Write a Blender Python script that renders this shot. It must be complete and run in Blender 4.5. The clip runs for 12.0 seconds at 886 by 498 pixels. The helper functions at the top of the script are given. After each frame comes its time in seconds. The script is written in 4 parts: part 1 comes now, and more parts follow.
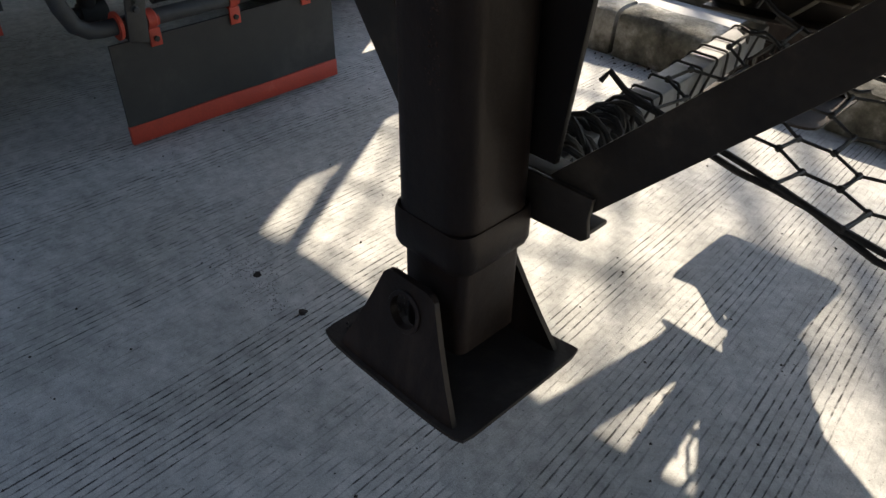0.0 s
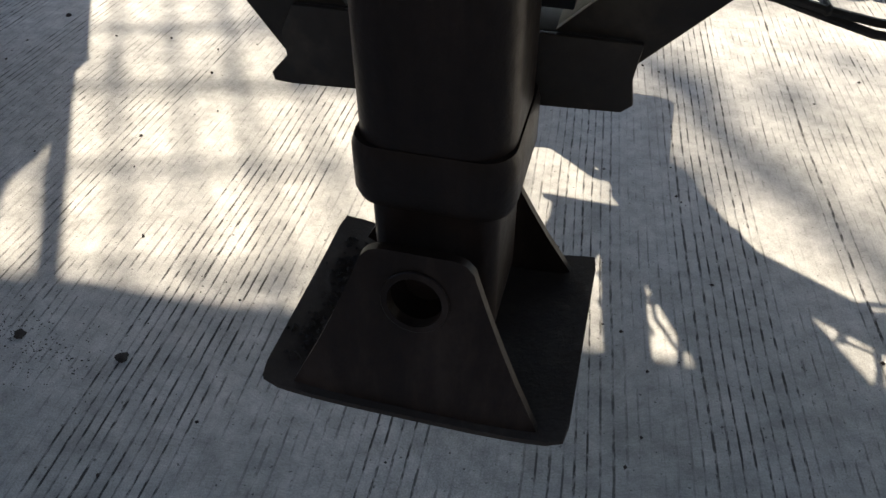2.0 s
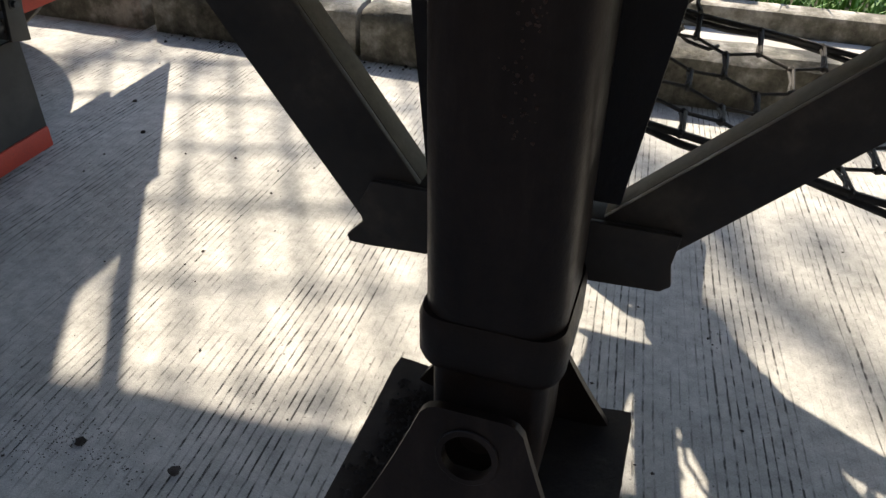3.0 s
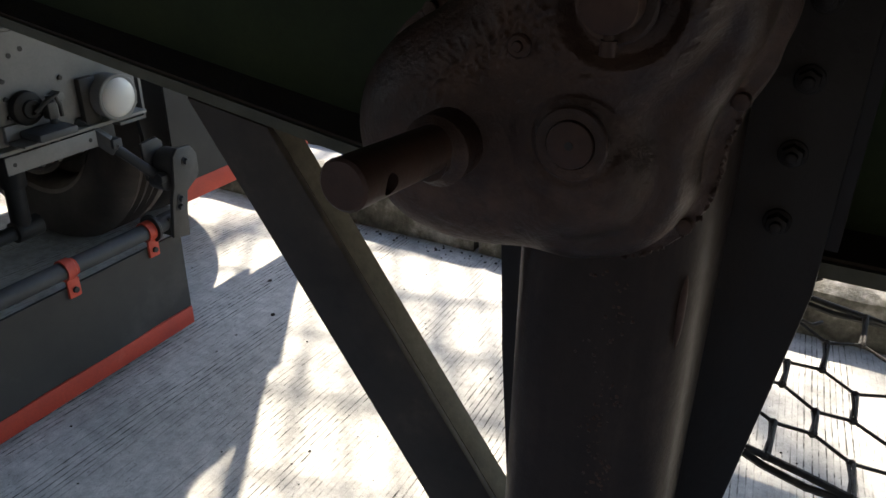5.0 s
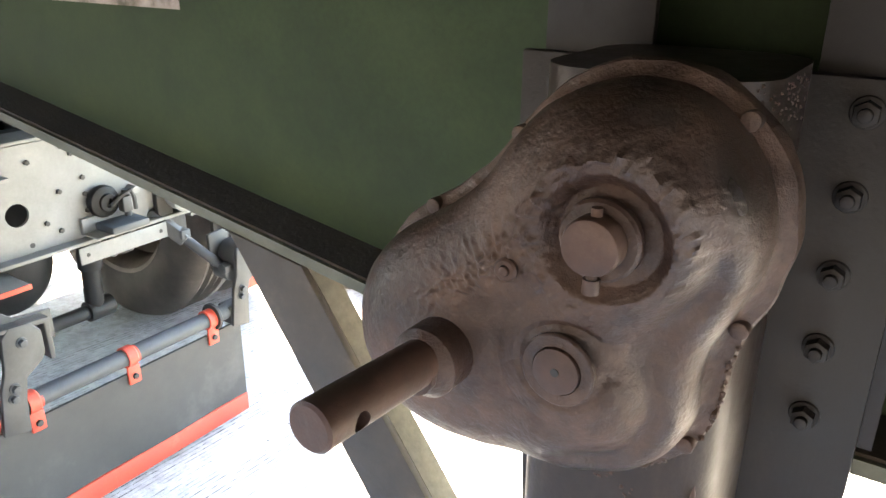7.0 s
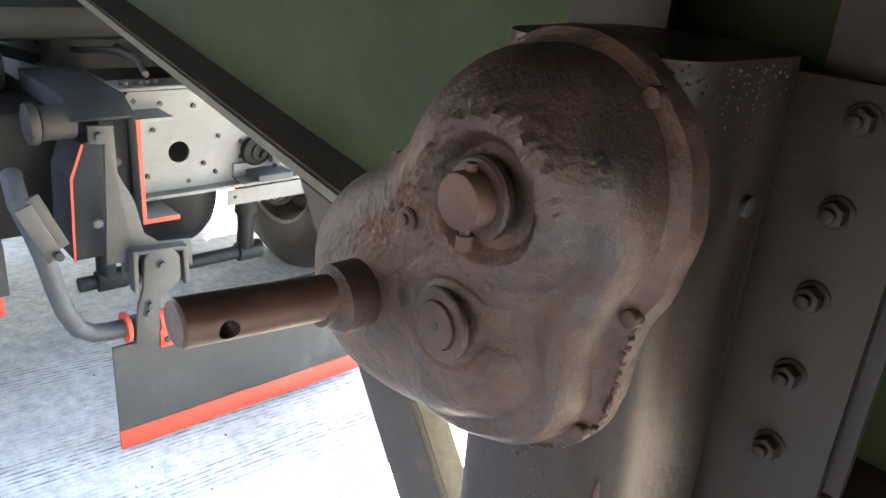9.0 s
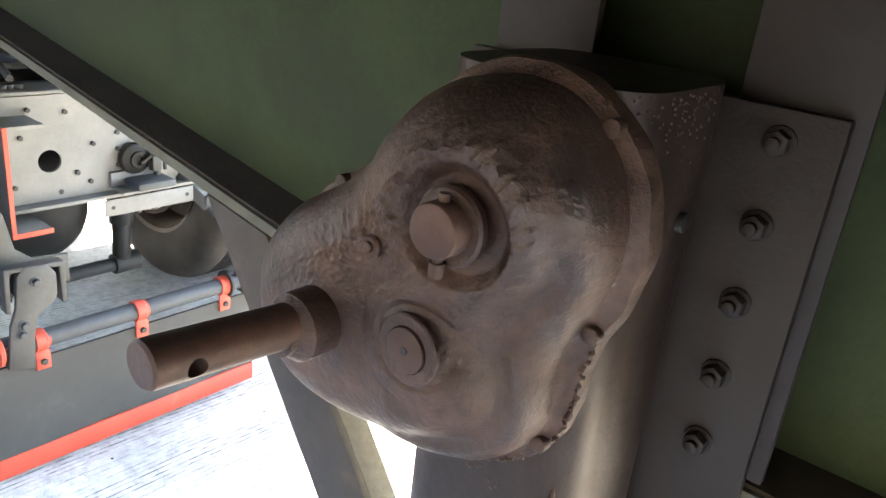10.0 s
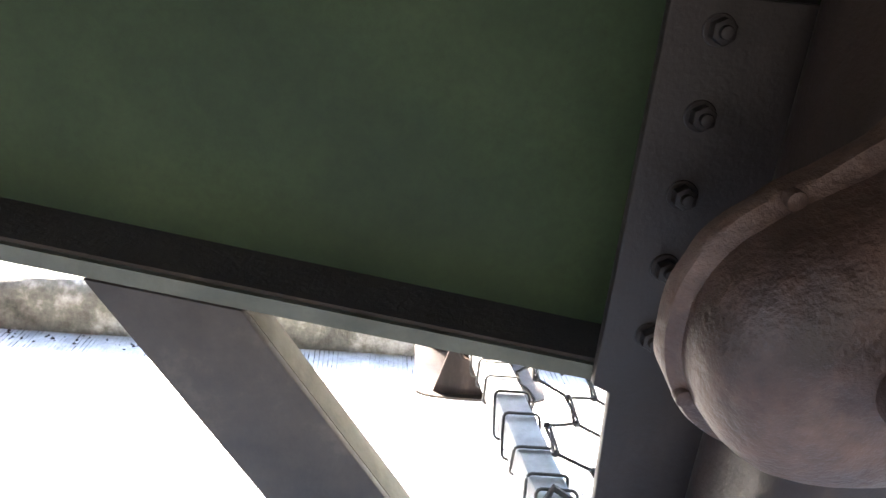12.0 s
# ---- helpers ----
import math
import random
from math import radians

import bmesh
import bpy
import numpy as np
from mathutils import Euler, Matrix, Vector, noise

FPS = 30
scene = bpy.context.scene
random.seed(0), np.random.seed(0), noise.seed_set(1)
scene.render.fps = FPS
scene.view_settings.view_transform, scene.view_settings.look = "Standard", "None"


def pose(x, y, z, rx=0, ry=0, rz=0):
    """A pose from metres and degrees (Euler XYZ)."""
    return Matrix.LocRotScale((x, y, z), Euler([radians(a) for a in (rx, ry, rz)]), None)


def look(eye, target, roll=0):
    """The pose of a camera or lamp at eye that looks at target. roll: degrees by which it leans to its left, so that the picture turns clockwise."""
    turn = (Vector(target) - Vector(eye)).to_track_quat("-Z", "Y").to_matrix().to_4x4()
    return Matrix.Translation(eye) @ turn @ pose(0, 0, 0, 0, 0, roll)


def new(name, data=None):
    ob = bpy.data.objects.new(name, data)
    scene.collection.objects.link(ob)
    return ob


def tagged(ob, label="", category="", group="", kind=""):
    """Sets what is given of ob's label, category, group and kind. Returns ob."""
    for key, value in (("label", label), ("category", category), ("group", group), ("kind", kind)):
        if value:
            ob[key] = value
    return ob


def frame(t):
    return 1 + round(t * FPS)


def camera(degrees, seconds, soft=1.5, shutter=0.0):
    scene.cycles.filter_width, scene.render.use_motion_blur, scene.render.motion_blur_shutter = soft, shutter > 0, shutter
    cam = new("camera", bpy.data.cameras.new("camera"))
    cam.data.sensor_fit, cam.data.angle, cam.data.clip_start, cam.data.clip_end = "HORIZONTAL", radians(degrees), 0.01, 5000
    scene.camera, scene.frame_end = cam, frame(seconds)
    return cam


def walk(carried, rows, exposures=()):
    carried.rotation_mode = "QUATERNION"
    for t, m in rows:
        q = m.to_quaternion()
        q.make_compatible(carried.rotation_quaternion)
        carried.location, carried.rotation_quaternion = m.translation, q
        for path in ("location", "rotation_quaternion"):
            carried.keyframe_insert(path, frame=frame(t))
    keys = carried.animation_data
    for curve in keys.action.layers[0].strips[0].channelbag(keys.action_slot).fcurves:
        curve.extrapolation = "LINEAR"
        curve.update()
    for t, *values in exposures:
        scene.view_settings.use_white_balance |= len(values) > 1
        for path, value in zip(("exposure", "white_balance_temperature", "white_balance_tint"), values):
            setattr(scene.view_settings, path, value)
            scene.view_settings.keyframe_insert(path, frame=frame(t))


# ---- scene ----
import functools

cam = camera(60.0, 12.0)
PATH = [
    (0, (0.553, -0.541, 1.034), (-0.595, 0.588, -0.152), 0.6),
    (0.5, (0.388, -0.482, 0.972), (-0.681, 0.672, -0.263), 0.8),
    (1, (0.258, -0.443, 0.917), (-0.614, 0.797, -0.388), -1.1),
    (1.5, (0.159, -0.459, 0.87), (-0.436, 0.89, -0.482), -3.6),
    (2, (0.136, -0.469, 0.853), (-0.245, 0.945, -0.508), -0.5),
    (2.5, (0.118, -0.489, 0.884), (-0.31, 0.979, -0.405), 0.0),
    (3, (0.116, -0.495, 0.945), (-0.379, 1.052, -0.222), 0.8),
    (3.2, (0.115, -0.487, 0.981), (-0.379, 1.068, -0.175), 1.9),
    (4.8, (0.125, -0.461, 1.154), (-0.676, 1.12, 0.227), 0.5),
    (5, (0.12, -0.453, 1.172), (-0.715, 1.129, 0.279), 0.9),
    (5.5, (0.116, -0.451, 1.205), (-0.775, 1.135, 0.372), 1.0),
    (6, (0.114, -0.448, 1.235), (-0.787, 1.17, 0.481), 0.5),
    (6.5, (0.116, -0.432, 1.24), (-0.809, 1.178, 0.498), 0.3),
    (8.3, (0.236, -0.339, 1.23), (-1.128, 0.925, 0.494), 4.2),
    (8.5, (0.24, -0.337, 1.232), (-1.128, 0.918, 0.488), 4.8),
    (9, (0.248, -0.33, 1.225), (-1.115, 0.922, 0.466), 4.9),
    (9.5, (0.249, -0.328, 1.231), (-1.072, 0.985, 0.5), 5.6),
    (10, (0.218, -0.362, 1.236), (-0.917, 1.113, 0.503), 6.6),
    (10.5, (0.108, -0.447, 1.243), (-0.748, 1.202, 0.503), 6.5),
    (10.9, (0.006, -0.48, 1.216), (-0.643, 1.248, 0.445), 7.1),
    (11.2, (-0.080, -0.462, 1.204), (-0.435, 1.326, 0.374), 7.8),
    (11.5, (-0.150, -0.410, 1.201), (-0.36, 1.415, 0.41), 5.3),
    (11.8, (-0.221, -0.376, 1.198), (-0.219, 1.456, 0.41), 5.6),
    (12, (-0.275, -0.360, 1.19), (-0.140, 1.480, 0.43), 6.1),
]
EXPOSURES = [(0, 1.35, 6850, 10), (3.2, 1.35, 6850, 10), (4.8, 1.50, 6600, 10), (5.2, 2.6, 6900, 10), (5.6, 4.0, 7100, 10), (6, 4.95, 7100, 10), (6.5, 5.4, 7100, 8), (8.3, 5.2, 7100, 10), (10, 5.2, 7100, 10), (10.5, 5.4, 6900, 10), (10.9, 4.9, 6800, 10), (11.2, 3.7, 6500, 10), (11.5, 3.2, 6500, 10), (12, 5.0, 6400, 12)]
walk(cam, [(t, look(eye, target, roll)) for t, eye, target, roll in PATH], EXPOSURES)

# ---- world, sun, exposure ----
SUN_WAY = Vector((-0.56, 0.89, 1.0)).normalized()
world = bpy.data.worlds.new("sky")
scene.world = world
world.use_nodes = True
wn = world.node_tree
sky = wn.nodes.new("ShaderNodeTexSky")
sky.sky_type, sky.sun_disc = "NISHITA", False
sky.sun_elevation = math.asin(SUN_WAY.z)
sky.sun_rotation = math.atan2(SUN_WAY.x, SUN_WAY.y)
wn.links.new(sky.outputs[0], wn.nodes["Background"].inputs[0])
wn.nodes["Background"].inputs[1].default_value = 0.125
sun = new("sun", bpy.data.lights.new("sun", "SUN"))
sun.data.energy, sun.data.angle, sun.data.color = 4.5, radians(0.6), (1.0, 0.90, 0.77)
sun.matrix_world = look(SUN_WAY * 20, (0, 0, 0))

# ---- materials ----


def material(name):
    m = bpy.data.materials.new(name)
    m.use_nodes = True
    return m, m.node_tree.nodes, m.node_tree.links, m.node_tree.nodes["Principled BSDF"]


def ramp_node(nodes, stops):
    r = nodes.new("ShaderNodeValToRGB")
    els = r.color_ramp.elements
    while len(els) < len(stops):
        els.new(0.5)
    for e, (p, c) in zip(els, stops):
        e.position, e.color = p, (*c, 1)
    return r


def noise_node(nodes, links, scale, detail=6.0, rough=0.6, coord=None):
    n = nodes.new("ShaderNodeTexNoise")
    n.inputs["Scale"].default_value, n.inputs["Detail"].default_value, n.inputs["Roughness"].default_value = scale, detail, rough
    if coord is not None:
        links.new(coord, n.inputs["Vector"])
    return n


def surface(name, stops, scale=8.0, fine=90.0, rough=(0.5, 0.8), metal=0.0, bump=0.3, depth=0.002, grain=0.25, worn=False, streak=1.0):
    """A two-scale weathered surface: broad stains between the colours of the stops, fine grain on top.
    streak: below 1, stains drawn out downwards."""
    m, nodes, links, bsdf = material(name)
    co = nodes.new("ShaderNodeTexCoord").outputs["Object"]
    drawn = nodes.new("ShaderNodeMapping")
    drawn.inputs["Scale"].default_value = (1, 1, streak)
    links.new(co, drawn.inputs[0])
    broad = noise_node(nodes, links, scale, 8, 0.65, drawn.outputs[0])
    small = noise_node(nodes, links, fine, 5, 0.7, co)
    r = ramp_node(nodes, stops)
    links.new(broad.outputs[0], r.inputs[0])
    mix = nodes.new("ShaderNodeMix")
    mix.data_type, mix.blend_type = "RGBA", "OVERLAY"
    mix.inputs[0].default_value = grain
    links.new(r.outputs[0], mix.inputs[6])
    links.new(small.outputs[0], mix.inputs[7])
    links.new(mix.outputs[2], bsdf.inputs["Base Color"])
    rr = nodes.new("ShaderNodeMapRange")
    rr.inputs[3].default_value, rr.inputs[4].default_value = rough
    both = nodes.new("ShaderNodeMix")
    both.inputs[0].default_value = 0.6
    links.new(small.outputs[0], both.inputs[2])
    links.new(broad.outputs[0], both.inputs[3])
    links.new(both.outputs[0], rr.inputs[0])
    rr.inputs[1].default_value, rr.inputs[2].default_value = 0.3, 0.7
    links.new(rr.outputs[0], bsdf.inputs["Roughness"])
    bsdf.inputs["Metallic"].default_value = metal
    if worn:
        # high at worn metal and on the cover's shaded right: darker, polished
        wear_shade = nodes.new("ShaderNodeAttribute")
        wear_shade.attribute_name = "wear_shade"
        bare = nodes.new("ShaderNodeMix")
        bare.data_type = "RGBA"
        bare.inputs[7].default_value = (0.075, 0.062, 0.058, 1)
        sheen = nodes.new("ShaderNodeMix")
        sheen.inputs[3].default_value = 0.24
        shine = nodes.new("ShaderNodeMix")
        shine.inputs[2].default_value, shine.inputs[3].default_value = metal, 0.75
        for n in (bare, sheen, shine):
            links.new(wear_shade.outputs["Fac"], n.inputs[0])
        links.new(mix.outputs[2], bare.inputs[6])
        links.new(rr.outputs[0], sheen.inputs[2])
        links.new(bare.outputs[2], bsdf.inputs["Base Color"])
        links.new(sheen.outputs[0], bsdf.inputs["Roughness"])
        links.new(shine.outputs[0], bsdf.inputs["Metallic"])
    b = nodes.new("ShaderNodeBump")
    b.inputs["Strength"].default_value, b.inputs["Distance"].default_value = bump, depth
    links.new(small.outputs[0], b.inputs["Height"])
    links.new(b.outputs[0], bsdf.inputs["Normal"])
    return m


def concrete_ground():
    """Broom-tined concrete: thin grooves that run across the lane, in uneven bands."""
    m, nodes, links, bsdf = material("tined_concrete")
    co = nodes.new("ShaderNodeTexCoord").outputs["Object"]
    sep = nodes.new("ShaderNodeSeparateXYZ")
    wob = noise_node(nodes, links, 1.3, 2, 0.5, co)
    links.new(co, sep.inputs[0])

    def calc(op, a, b=None, c=None):
        n = nodes.new("ShaderNodeMath")
        n.operation = op
        for i, v in enumerate((a, b, c)):
            if v is None:
                continue
            if isinstance(v, (int, float)):
                n.inputs[i].default_value = v
            else:
                links.new(v, n.inputs[i])
        return n.outputs[0]

    across = calc("ADD", calc("MULTIPLY_ADD", sep.outputs[1], 0.085, calc("MULTIPLY_ADD", calc("MULTIPLY", sep.outputs[0], sep.outputs[1]), 0.10, sep.outputs[0])), calc("MULTIPLY", wob.outputs[0], 0.035))
    lanes = nodes.new("ShaderNodeTexNoise")
    lanes.noise_dimensions = "1D"
    links.new(across, lanes.inputs["W"])
    lanes.inputs["Scale"].default_value, lanes.inputs["Detail"].default_value = 22.0, 3.0
    warped = calc("MULTIPLY_ADD", lanes.outputs[0], 0.012, across)
    wave = calc("ABSOLUTE", calc("SUBTRACT", calc("FRACT", calc("MULTIPLY", warped, 62.0)), 0.5))
    line = nodes.new("ShaderNodeMapRange")
    line.interpolation_type = "SMOOTHSTEP"
    line.inputs[1].default_value, line.inputs[2].default_value, line.inputs[3].default_value, line.inputs[4].default_value = 0.05, 0.125, 1.0, 0.0
    patch = noise_node(nodes, links, 2.6, 4, 0.7, co)
    strength = nodes.new("ShaderNodeMapRange")
    links.new(patch.outputs[0], strength.inputs[0])
    strength.inputs[1].default_value, strength.inputs[2].default_value = 0.44, 0.64
    stretch = nodes.new("ShaderNodeMapping")
    stretch.inputs["Scale"].default_value = (85, 24, 1)
    links.new(co, stretch.inputs[0])
    broken = noise_node(nodes, links, 1.0, 4, 0.7, stretch.outputs[0])
    worn = nodes.new("ShaderNodeMapRange")
    links.new(broken.outputs[0], worn.inputs[0])
    worn.inputs[1].default_value, worn.inputs[2].default_value = 0.45, 0.56
    ragged = calc("MULTIPLY_ADD", broken.outputs[0], -0.16, 0.08)
    links.new(calc("ADD", wave, ragged), line.inputs[0])
    deep = nodes.new("ShaderNodeTexNoise")
    deep.noise_dimensions = "1D"
    links.new(calc("ADD", across, 7.3), deep.inputs["W"])
    deep.inputs["Scale"].default_value, deep.inputs["Detail"].default_value = 5.0, 2.0
    lane = nodes.new("ShaderNodeMapRange")
    links.new(deep.outputs[0], lane.inputs[0])
    lane.inputs[1].default_value, lane.inputs[2].default_value, lane.inputs[4].default_value = 0.48, 0.60, 1.0
    soft_lines = calc("MULTIPLY", worn.outputs[0], calc("MULTIPLY_ADD", strength.outputs[0], 0.72, 0.14))
    long_lines = calc("MULTIPLY", lane.outputs[0], calc("MULTIPLY_ADD", worn.outputs[0], 0.75, 0.22))
    groove = calc("MULTIPLY", line.outputs[0], calc("MAXIMUM", soft_lines, long_lines))
    broad = noise_node(nodes, links, 1.7, 9, 0.7, co)
    r = ramp_node(nodes, [(0.3, (0.26, 0.26, 0.24)), (0.5, (0.40, 0.395, 0.37)), (0.7, (0.51, 0.50, 0.47))])
    links.new(broad.outputs[0], r.inputs[0])
    mott = noise_node(nodes, links, 26.0, 6, 0.75, co)
    sand = noise_node(nodes, links, 420.0, 3, 0.7, co)
    m1 = nodes.new("ShaderNodeMix")
    m1.data_type, m1.blend_type = "RGBA", "OVERLAY"
    m1.inputs[0].default_value = 0.75
    links.new(r.outputs[0], m1.inputs[6])
    links.new(mott.outputs[0], m1.inputs[7])
    m2 = nodes.new("ShaderNodeMix")
    m2.data_type, m2.blend_type = "RGBA", "OVERLAY"
    m2.inputs[0].default_value = 0.55
    links.new(m1.outputs[2], m2.inputs[6])
    links.new(sand.outputs[0], m2.inputs[7])
    pits = noise_node(nodes, links, 150.0, 2, 0.5, co)
    pit = nodes.new("ShaderNodeMapRange")
    links.new(pits.outputs[0], pit.inputs[0])
    pit.inputs[1].default_value, pit.inputs[2].default_value, pit.inputs[3].default_value, pit.inputs[4].default_value = 0.68, 0.74, 0.0, 0.7
    groove = calc("MAXIMUM", groove, pit.outputs[0])
    m3 = nodes.new("ShaderNodeMix")
    m3.data_type = "RGBA"
    links.new(groove, m3.inputs[0])
    links.new(m2.outputs[2], m3.inputs[6])
    m3.inputs[7].default_value = (0.035, 0.033, 0.03, 1)
    links.new(m3.outputs[2], bsdf.inputs["Base Color"])
    bsdf.inputs["Roughness"].default_value = 0.85
    h = calc("ADD", calc("MULTIPLY", sand.outputs[0], 0.25), calc("ADD", calc("MULTIPLY", mott.outputs[0], 0.6), calc("MULTIPLY", groove, -1.2)))
    b = nodes.new("ShaderNodeBump")
    b.inputs["Strength"].default_value, b.inputs["Distance"].default_value = 0.6, 0.003
    links.new(h, b.inputs["Height"])
    links.new(b.outputs[0], bsdf.inputs["Normal"])
    return m


M_GROUND = concrete_ground()
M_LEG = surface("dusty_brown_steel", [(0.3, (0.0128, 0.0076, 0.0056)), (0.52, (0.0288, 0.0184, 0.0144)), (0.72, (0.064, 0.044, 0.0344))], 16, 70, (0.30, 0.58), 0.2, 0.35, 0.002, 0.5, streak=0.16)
M_LEG.node_tree.nodes["Principled BSDF"].inputs["Specular IOR Level"].default_value = 0.35
# Darker copy of the leg steel: shade over the plate is painted in.
M_PLATE = surface("shaded_plate_steel", [(0.3, (0.009, 0.006, 0.005)), (0.52, (0.017, 0.0115, 0.0095)), (0.72, (0.036, 0.026, 0.021))], 14, 80, (0.4, 0.75), 0.2, 0.4, 0.002, 0.5, streak=0.3)
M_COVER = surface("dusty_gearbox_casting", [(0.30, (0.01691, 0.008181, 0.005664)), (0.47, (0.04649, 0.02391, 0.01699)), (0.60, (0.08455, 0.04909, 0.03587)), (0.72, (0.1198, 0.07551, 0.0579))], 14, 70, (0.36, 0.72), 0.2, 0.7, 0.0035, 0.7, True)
M_RUST = surface("rusty_shaft_steel", [(0.3, (0.02802, 0.01408, 0.01017)), (0.55, (0.06566, 0.03284, 0.02346)), (0.75, (0.1138, 0.06647, 0.05005))], 22, 120, (0.42, 0.7), 0.25, 0.5, 0.001)
M_DUST = surface("dusty_foot_steel", [(0.3, (0.028, 0.0195, 0.0145)), (0.55, (0.05, 0.037, 0.028)), (0.75, (0.088, 0.069, 0.054))], 18, 160, (0.7, 0.9), 0, 0.7, 0.002)
M_PATCH = surface("chalky_paint", [(0.35, (0.12, 0.1, 0.07)), (0.5, (0.35, 0.28, 0.24)), (0.7, (0.5, 0.42, 0.38))], 25, 150, (0.7, 0.9), 0, 0.3, 0.001)
M_CLOD = surface("caked_mud", [(0.3, (0.02, 0.016, 0.013)), (0.6, (0.05, 0.04, 0.034)), (0.8, (0.10, 0.08, 0.07))], 30, 120, (0.8, 0.95), 0, 0.9, 0.004)
M_GREEN = surface("green_beam_paint", [(0.3, (0.017, 0.028, 0.011)), (0.5, (0.031, 0.047, 0.019)), (0.72, (0.050, 0.068, 0.030))], 5, 150, (0.6, 0.85), 0, 0.3, 0.001, 0.4)
M_GREEN.node_tree.nodes["Principled BSDF"].inputs["Specular IOR Level"].default_value = 0.3
# Deck green darkened to cut the light it bounces onto the beam.
M_DECK_DARK = surface("dark_deck_paint", [(0.3, (0.008, 0.010, 0.006)), (0.5, (0.016, 0.020, 0.011)), (0.72, (0.03, 0.036, 0.02))], 5, 150, (0.5, 0.8), 0, 0.3, 0.001, 0.3)
M_FLANGE_TOP = surface("dark_flange_top", [(0.3, (0.020, 0.014, 0.010)), (0.55, (0.036, 0.026, 0.019)), (0.75, (0.058, 0.045, 0.034))], 14, 140, (0.85, 0.98), 0, 0.8, 0.002, 0.4)
M_NAVY = surface("dark_blue_grey_paint", [(0.3, (0.005363, 0.006338, 0.008775)), (0.55, (0.01073, 0.01219, 0.01657)), (0.75, (0.02681, 0.02827, 0.03218))], 8, 120, (0.65, 0.9), 0, 0.3, 0.001, 0.35)
# Near-black metal: shade under the chassis and in recesses is in its colour.
M_BLACK = surface("near_black_metal", [(0.3, (0.006, 0.006, 0.006)), (0.55, (0.013, 0.012, 0.011)), (0.8, (0.035, 0.032, 0.028))], 9, 90, (0.4, 0.75), 0.1, 0.4, 0.001, 0.4)
M_BLACK.node_tree.nodes["Principled BSDF"].inputs["Specular IOR Level"].default_value = 0.2
M_FLANGE = surface("dusty_green_edge", [(0.3, (0.054, 0.054, 0.036)), (0.6, (0.102, 0.099, 0.072)), (0.8, (0.15, 0.141, 0.108))], 14, 120, (0.6, 0.85), 0, 0.4, 0.001)
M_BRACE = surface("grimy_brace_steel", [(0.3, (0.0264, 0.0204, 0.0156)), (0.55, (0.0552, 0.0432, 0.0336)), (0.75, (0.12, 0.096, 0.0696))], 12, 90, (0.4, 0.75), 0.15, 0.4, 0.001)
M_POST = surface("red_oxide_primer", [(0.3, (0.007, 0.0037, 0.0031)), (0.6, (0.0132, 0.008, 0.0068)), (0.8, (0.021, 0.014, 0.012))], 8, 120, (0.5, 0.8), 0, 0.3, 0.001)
M_TUBE = surface("worn_grey_tube_paint", [(0.3, (0.12, 0.12, 0.12)), (0.55, (0.252, 0.252, 0.252)), (0.75, (0.33, 0.33, 0.324))], 12, 120, (0.4, 0.7), 0.0, 0.3, 0.001)
M_ROPE = surface("weathered_net_rope", [(0.3, (0.03, 0.03, 0.03)), (0.6, (0.07, 0.065, 0.06)), (0.8, (0.14, 0.12, 0.1))], 40, 400, (0.7, 0.95), 0, 0.8, 0.001)
M_RUBBER = surface("dusty_black_rubber", [(0.3, (0.02, 0.02, 0.02)), (0.55, (0.035, 0.034, 0.032)), (0.8, (0.075, 0.07, 0.065))], 5, 120, (0.6, 0.85), 0, 0.3, 0.001)
M_TYRE = surface("tyre_rubber", [(0.3, (0.03, 0.026, 0.023)), (0.6, (0.065, 0.055, 0.047)), (0.8, (0.13, 0.112, 0.095))], 9, 120, (0.7, 0.9), 0, 0.4, 0.001)
M_EDGE = surface("pale_beige_edge", [(0.3, (0.10, 0.088, 0.065)), (0.55, (0.17, 0.15, 0.115)), (0.8, (0.26, 0.23, 0.18))], 16, 120, (0.6, 0.85), 0, 0.4, 0.001, 0.4)
M_ORANGE = surface("red_orange_paint", [(0.3, (0.40, 0.045, 0.025)), (0.6, (0.52, 0.062, 0.032)), (0.8, (0.58, 0.12, 0.07))], 8, 150, (0.45, 0.7), 0, 0.2, 0.001, 0.3)
M_GREY = surface("grey_bracket_paint", [(0.3, (0.02056, 0.02008, 0.01861)), (0.55, (0.03917, 0.03819, 0.03623)), (0.75, (0.06854, 0.06659, 0.06365))], 8, 120, (0.45, 0.7), 0, 0.3, 0.001, 0.35)
M_CHASSIS = surface("pale_grey_chassis_paint", [(0.3, (0.1056, 0.1043, 0.09768)), (0.55, (0.1584, 0.1564, 0.1485)), (0.75, (0.2178, 0.2145, 0.2046))], 4, 150, (0.45, 0.7), 0, 0.2, 0.001, 0.2)
M_PIPE = surface("blue_grey_pipe_paint", [(0.3, (0.02873, 0.03094, 0.03359)), (0.6, (0.04862, 0.05216, 0.05569)), (0.8, (0.07956, 0.07956, 0.07956))], 7, 120, (0.5, 0.75), 0.1, 0.2, 0.001)
M_DARK = surface("dark_underbody_metal", [(0.3, (0.015, 0.015, 0.015)), (0.6, (0.03375, 0.03225, 0.03)), (0.8, (0.06, 0.05625, 0.0525))], 7, 90, (0.5, 0.8), 0.2, 0.3, 0.001)
M_RIM = surface("dusty_wheel_rim", [(0.3, (0.1, 0.08, 0.065)), (0.6, (0.2, 0.165, 0.14)), (0.8, (0.3, 0.26, 0.22))], 8, 90, (0.6, 0.85), 0.1, 0.3, 0.001)
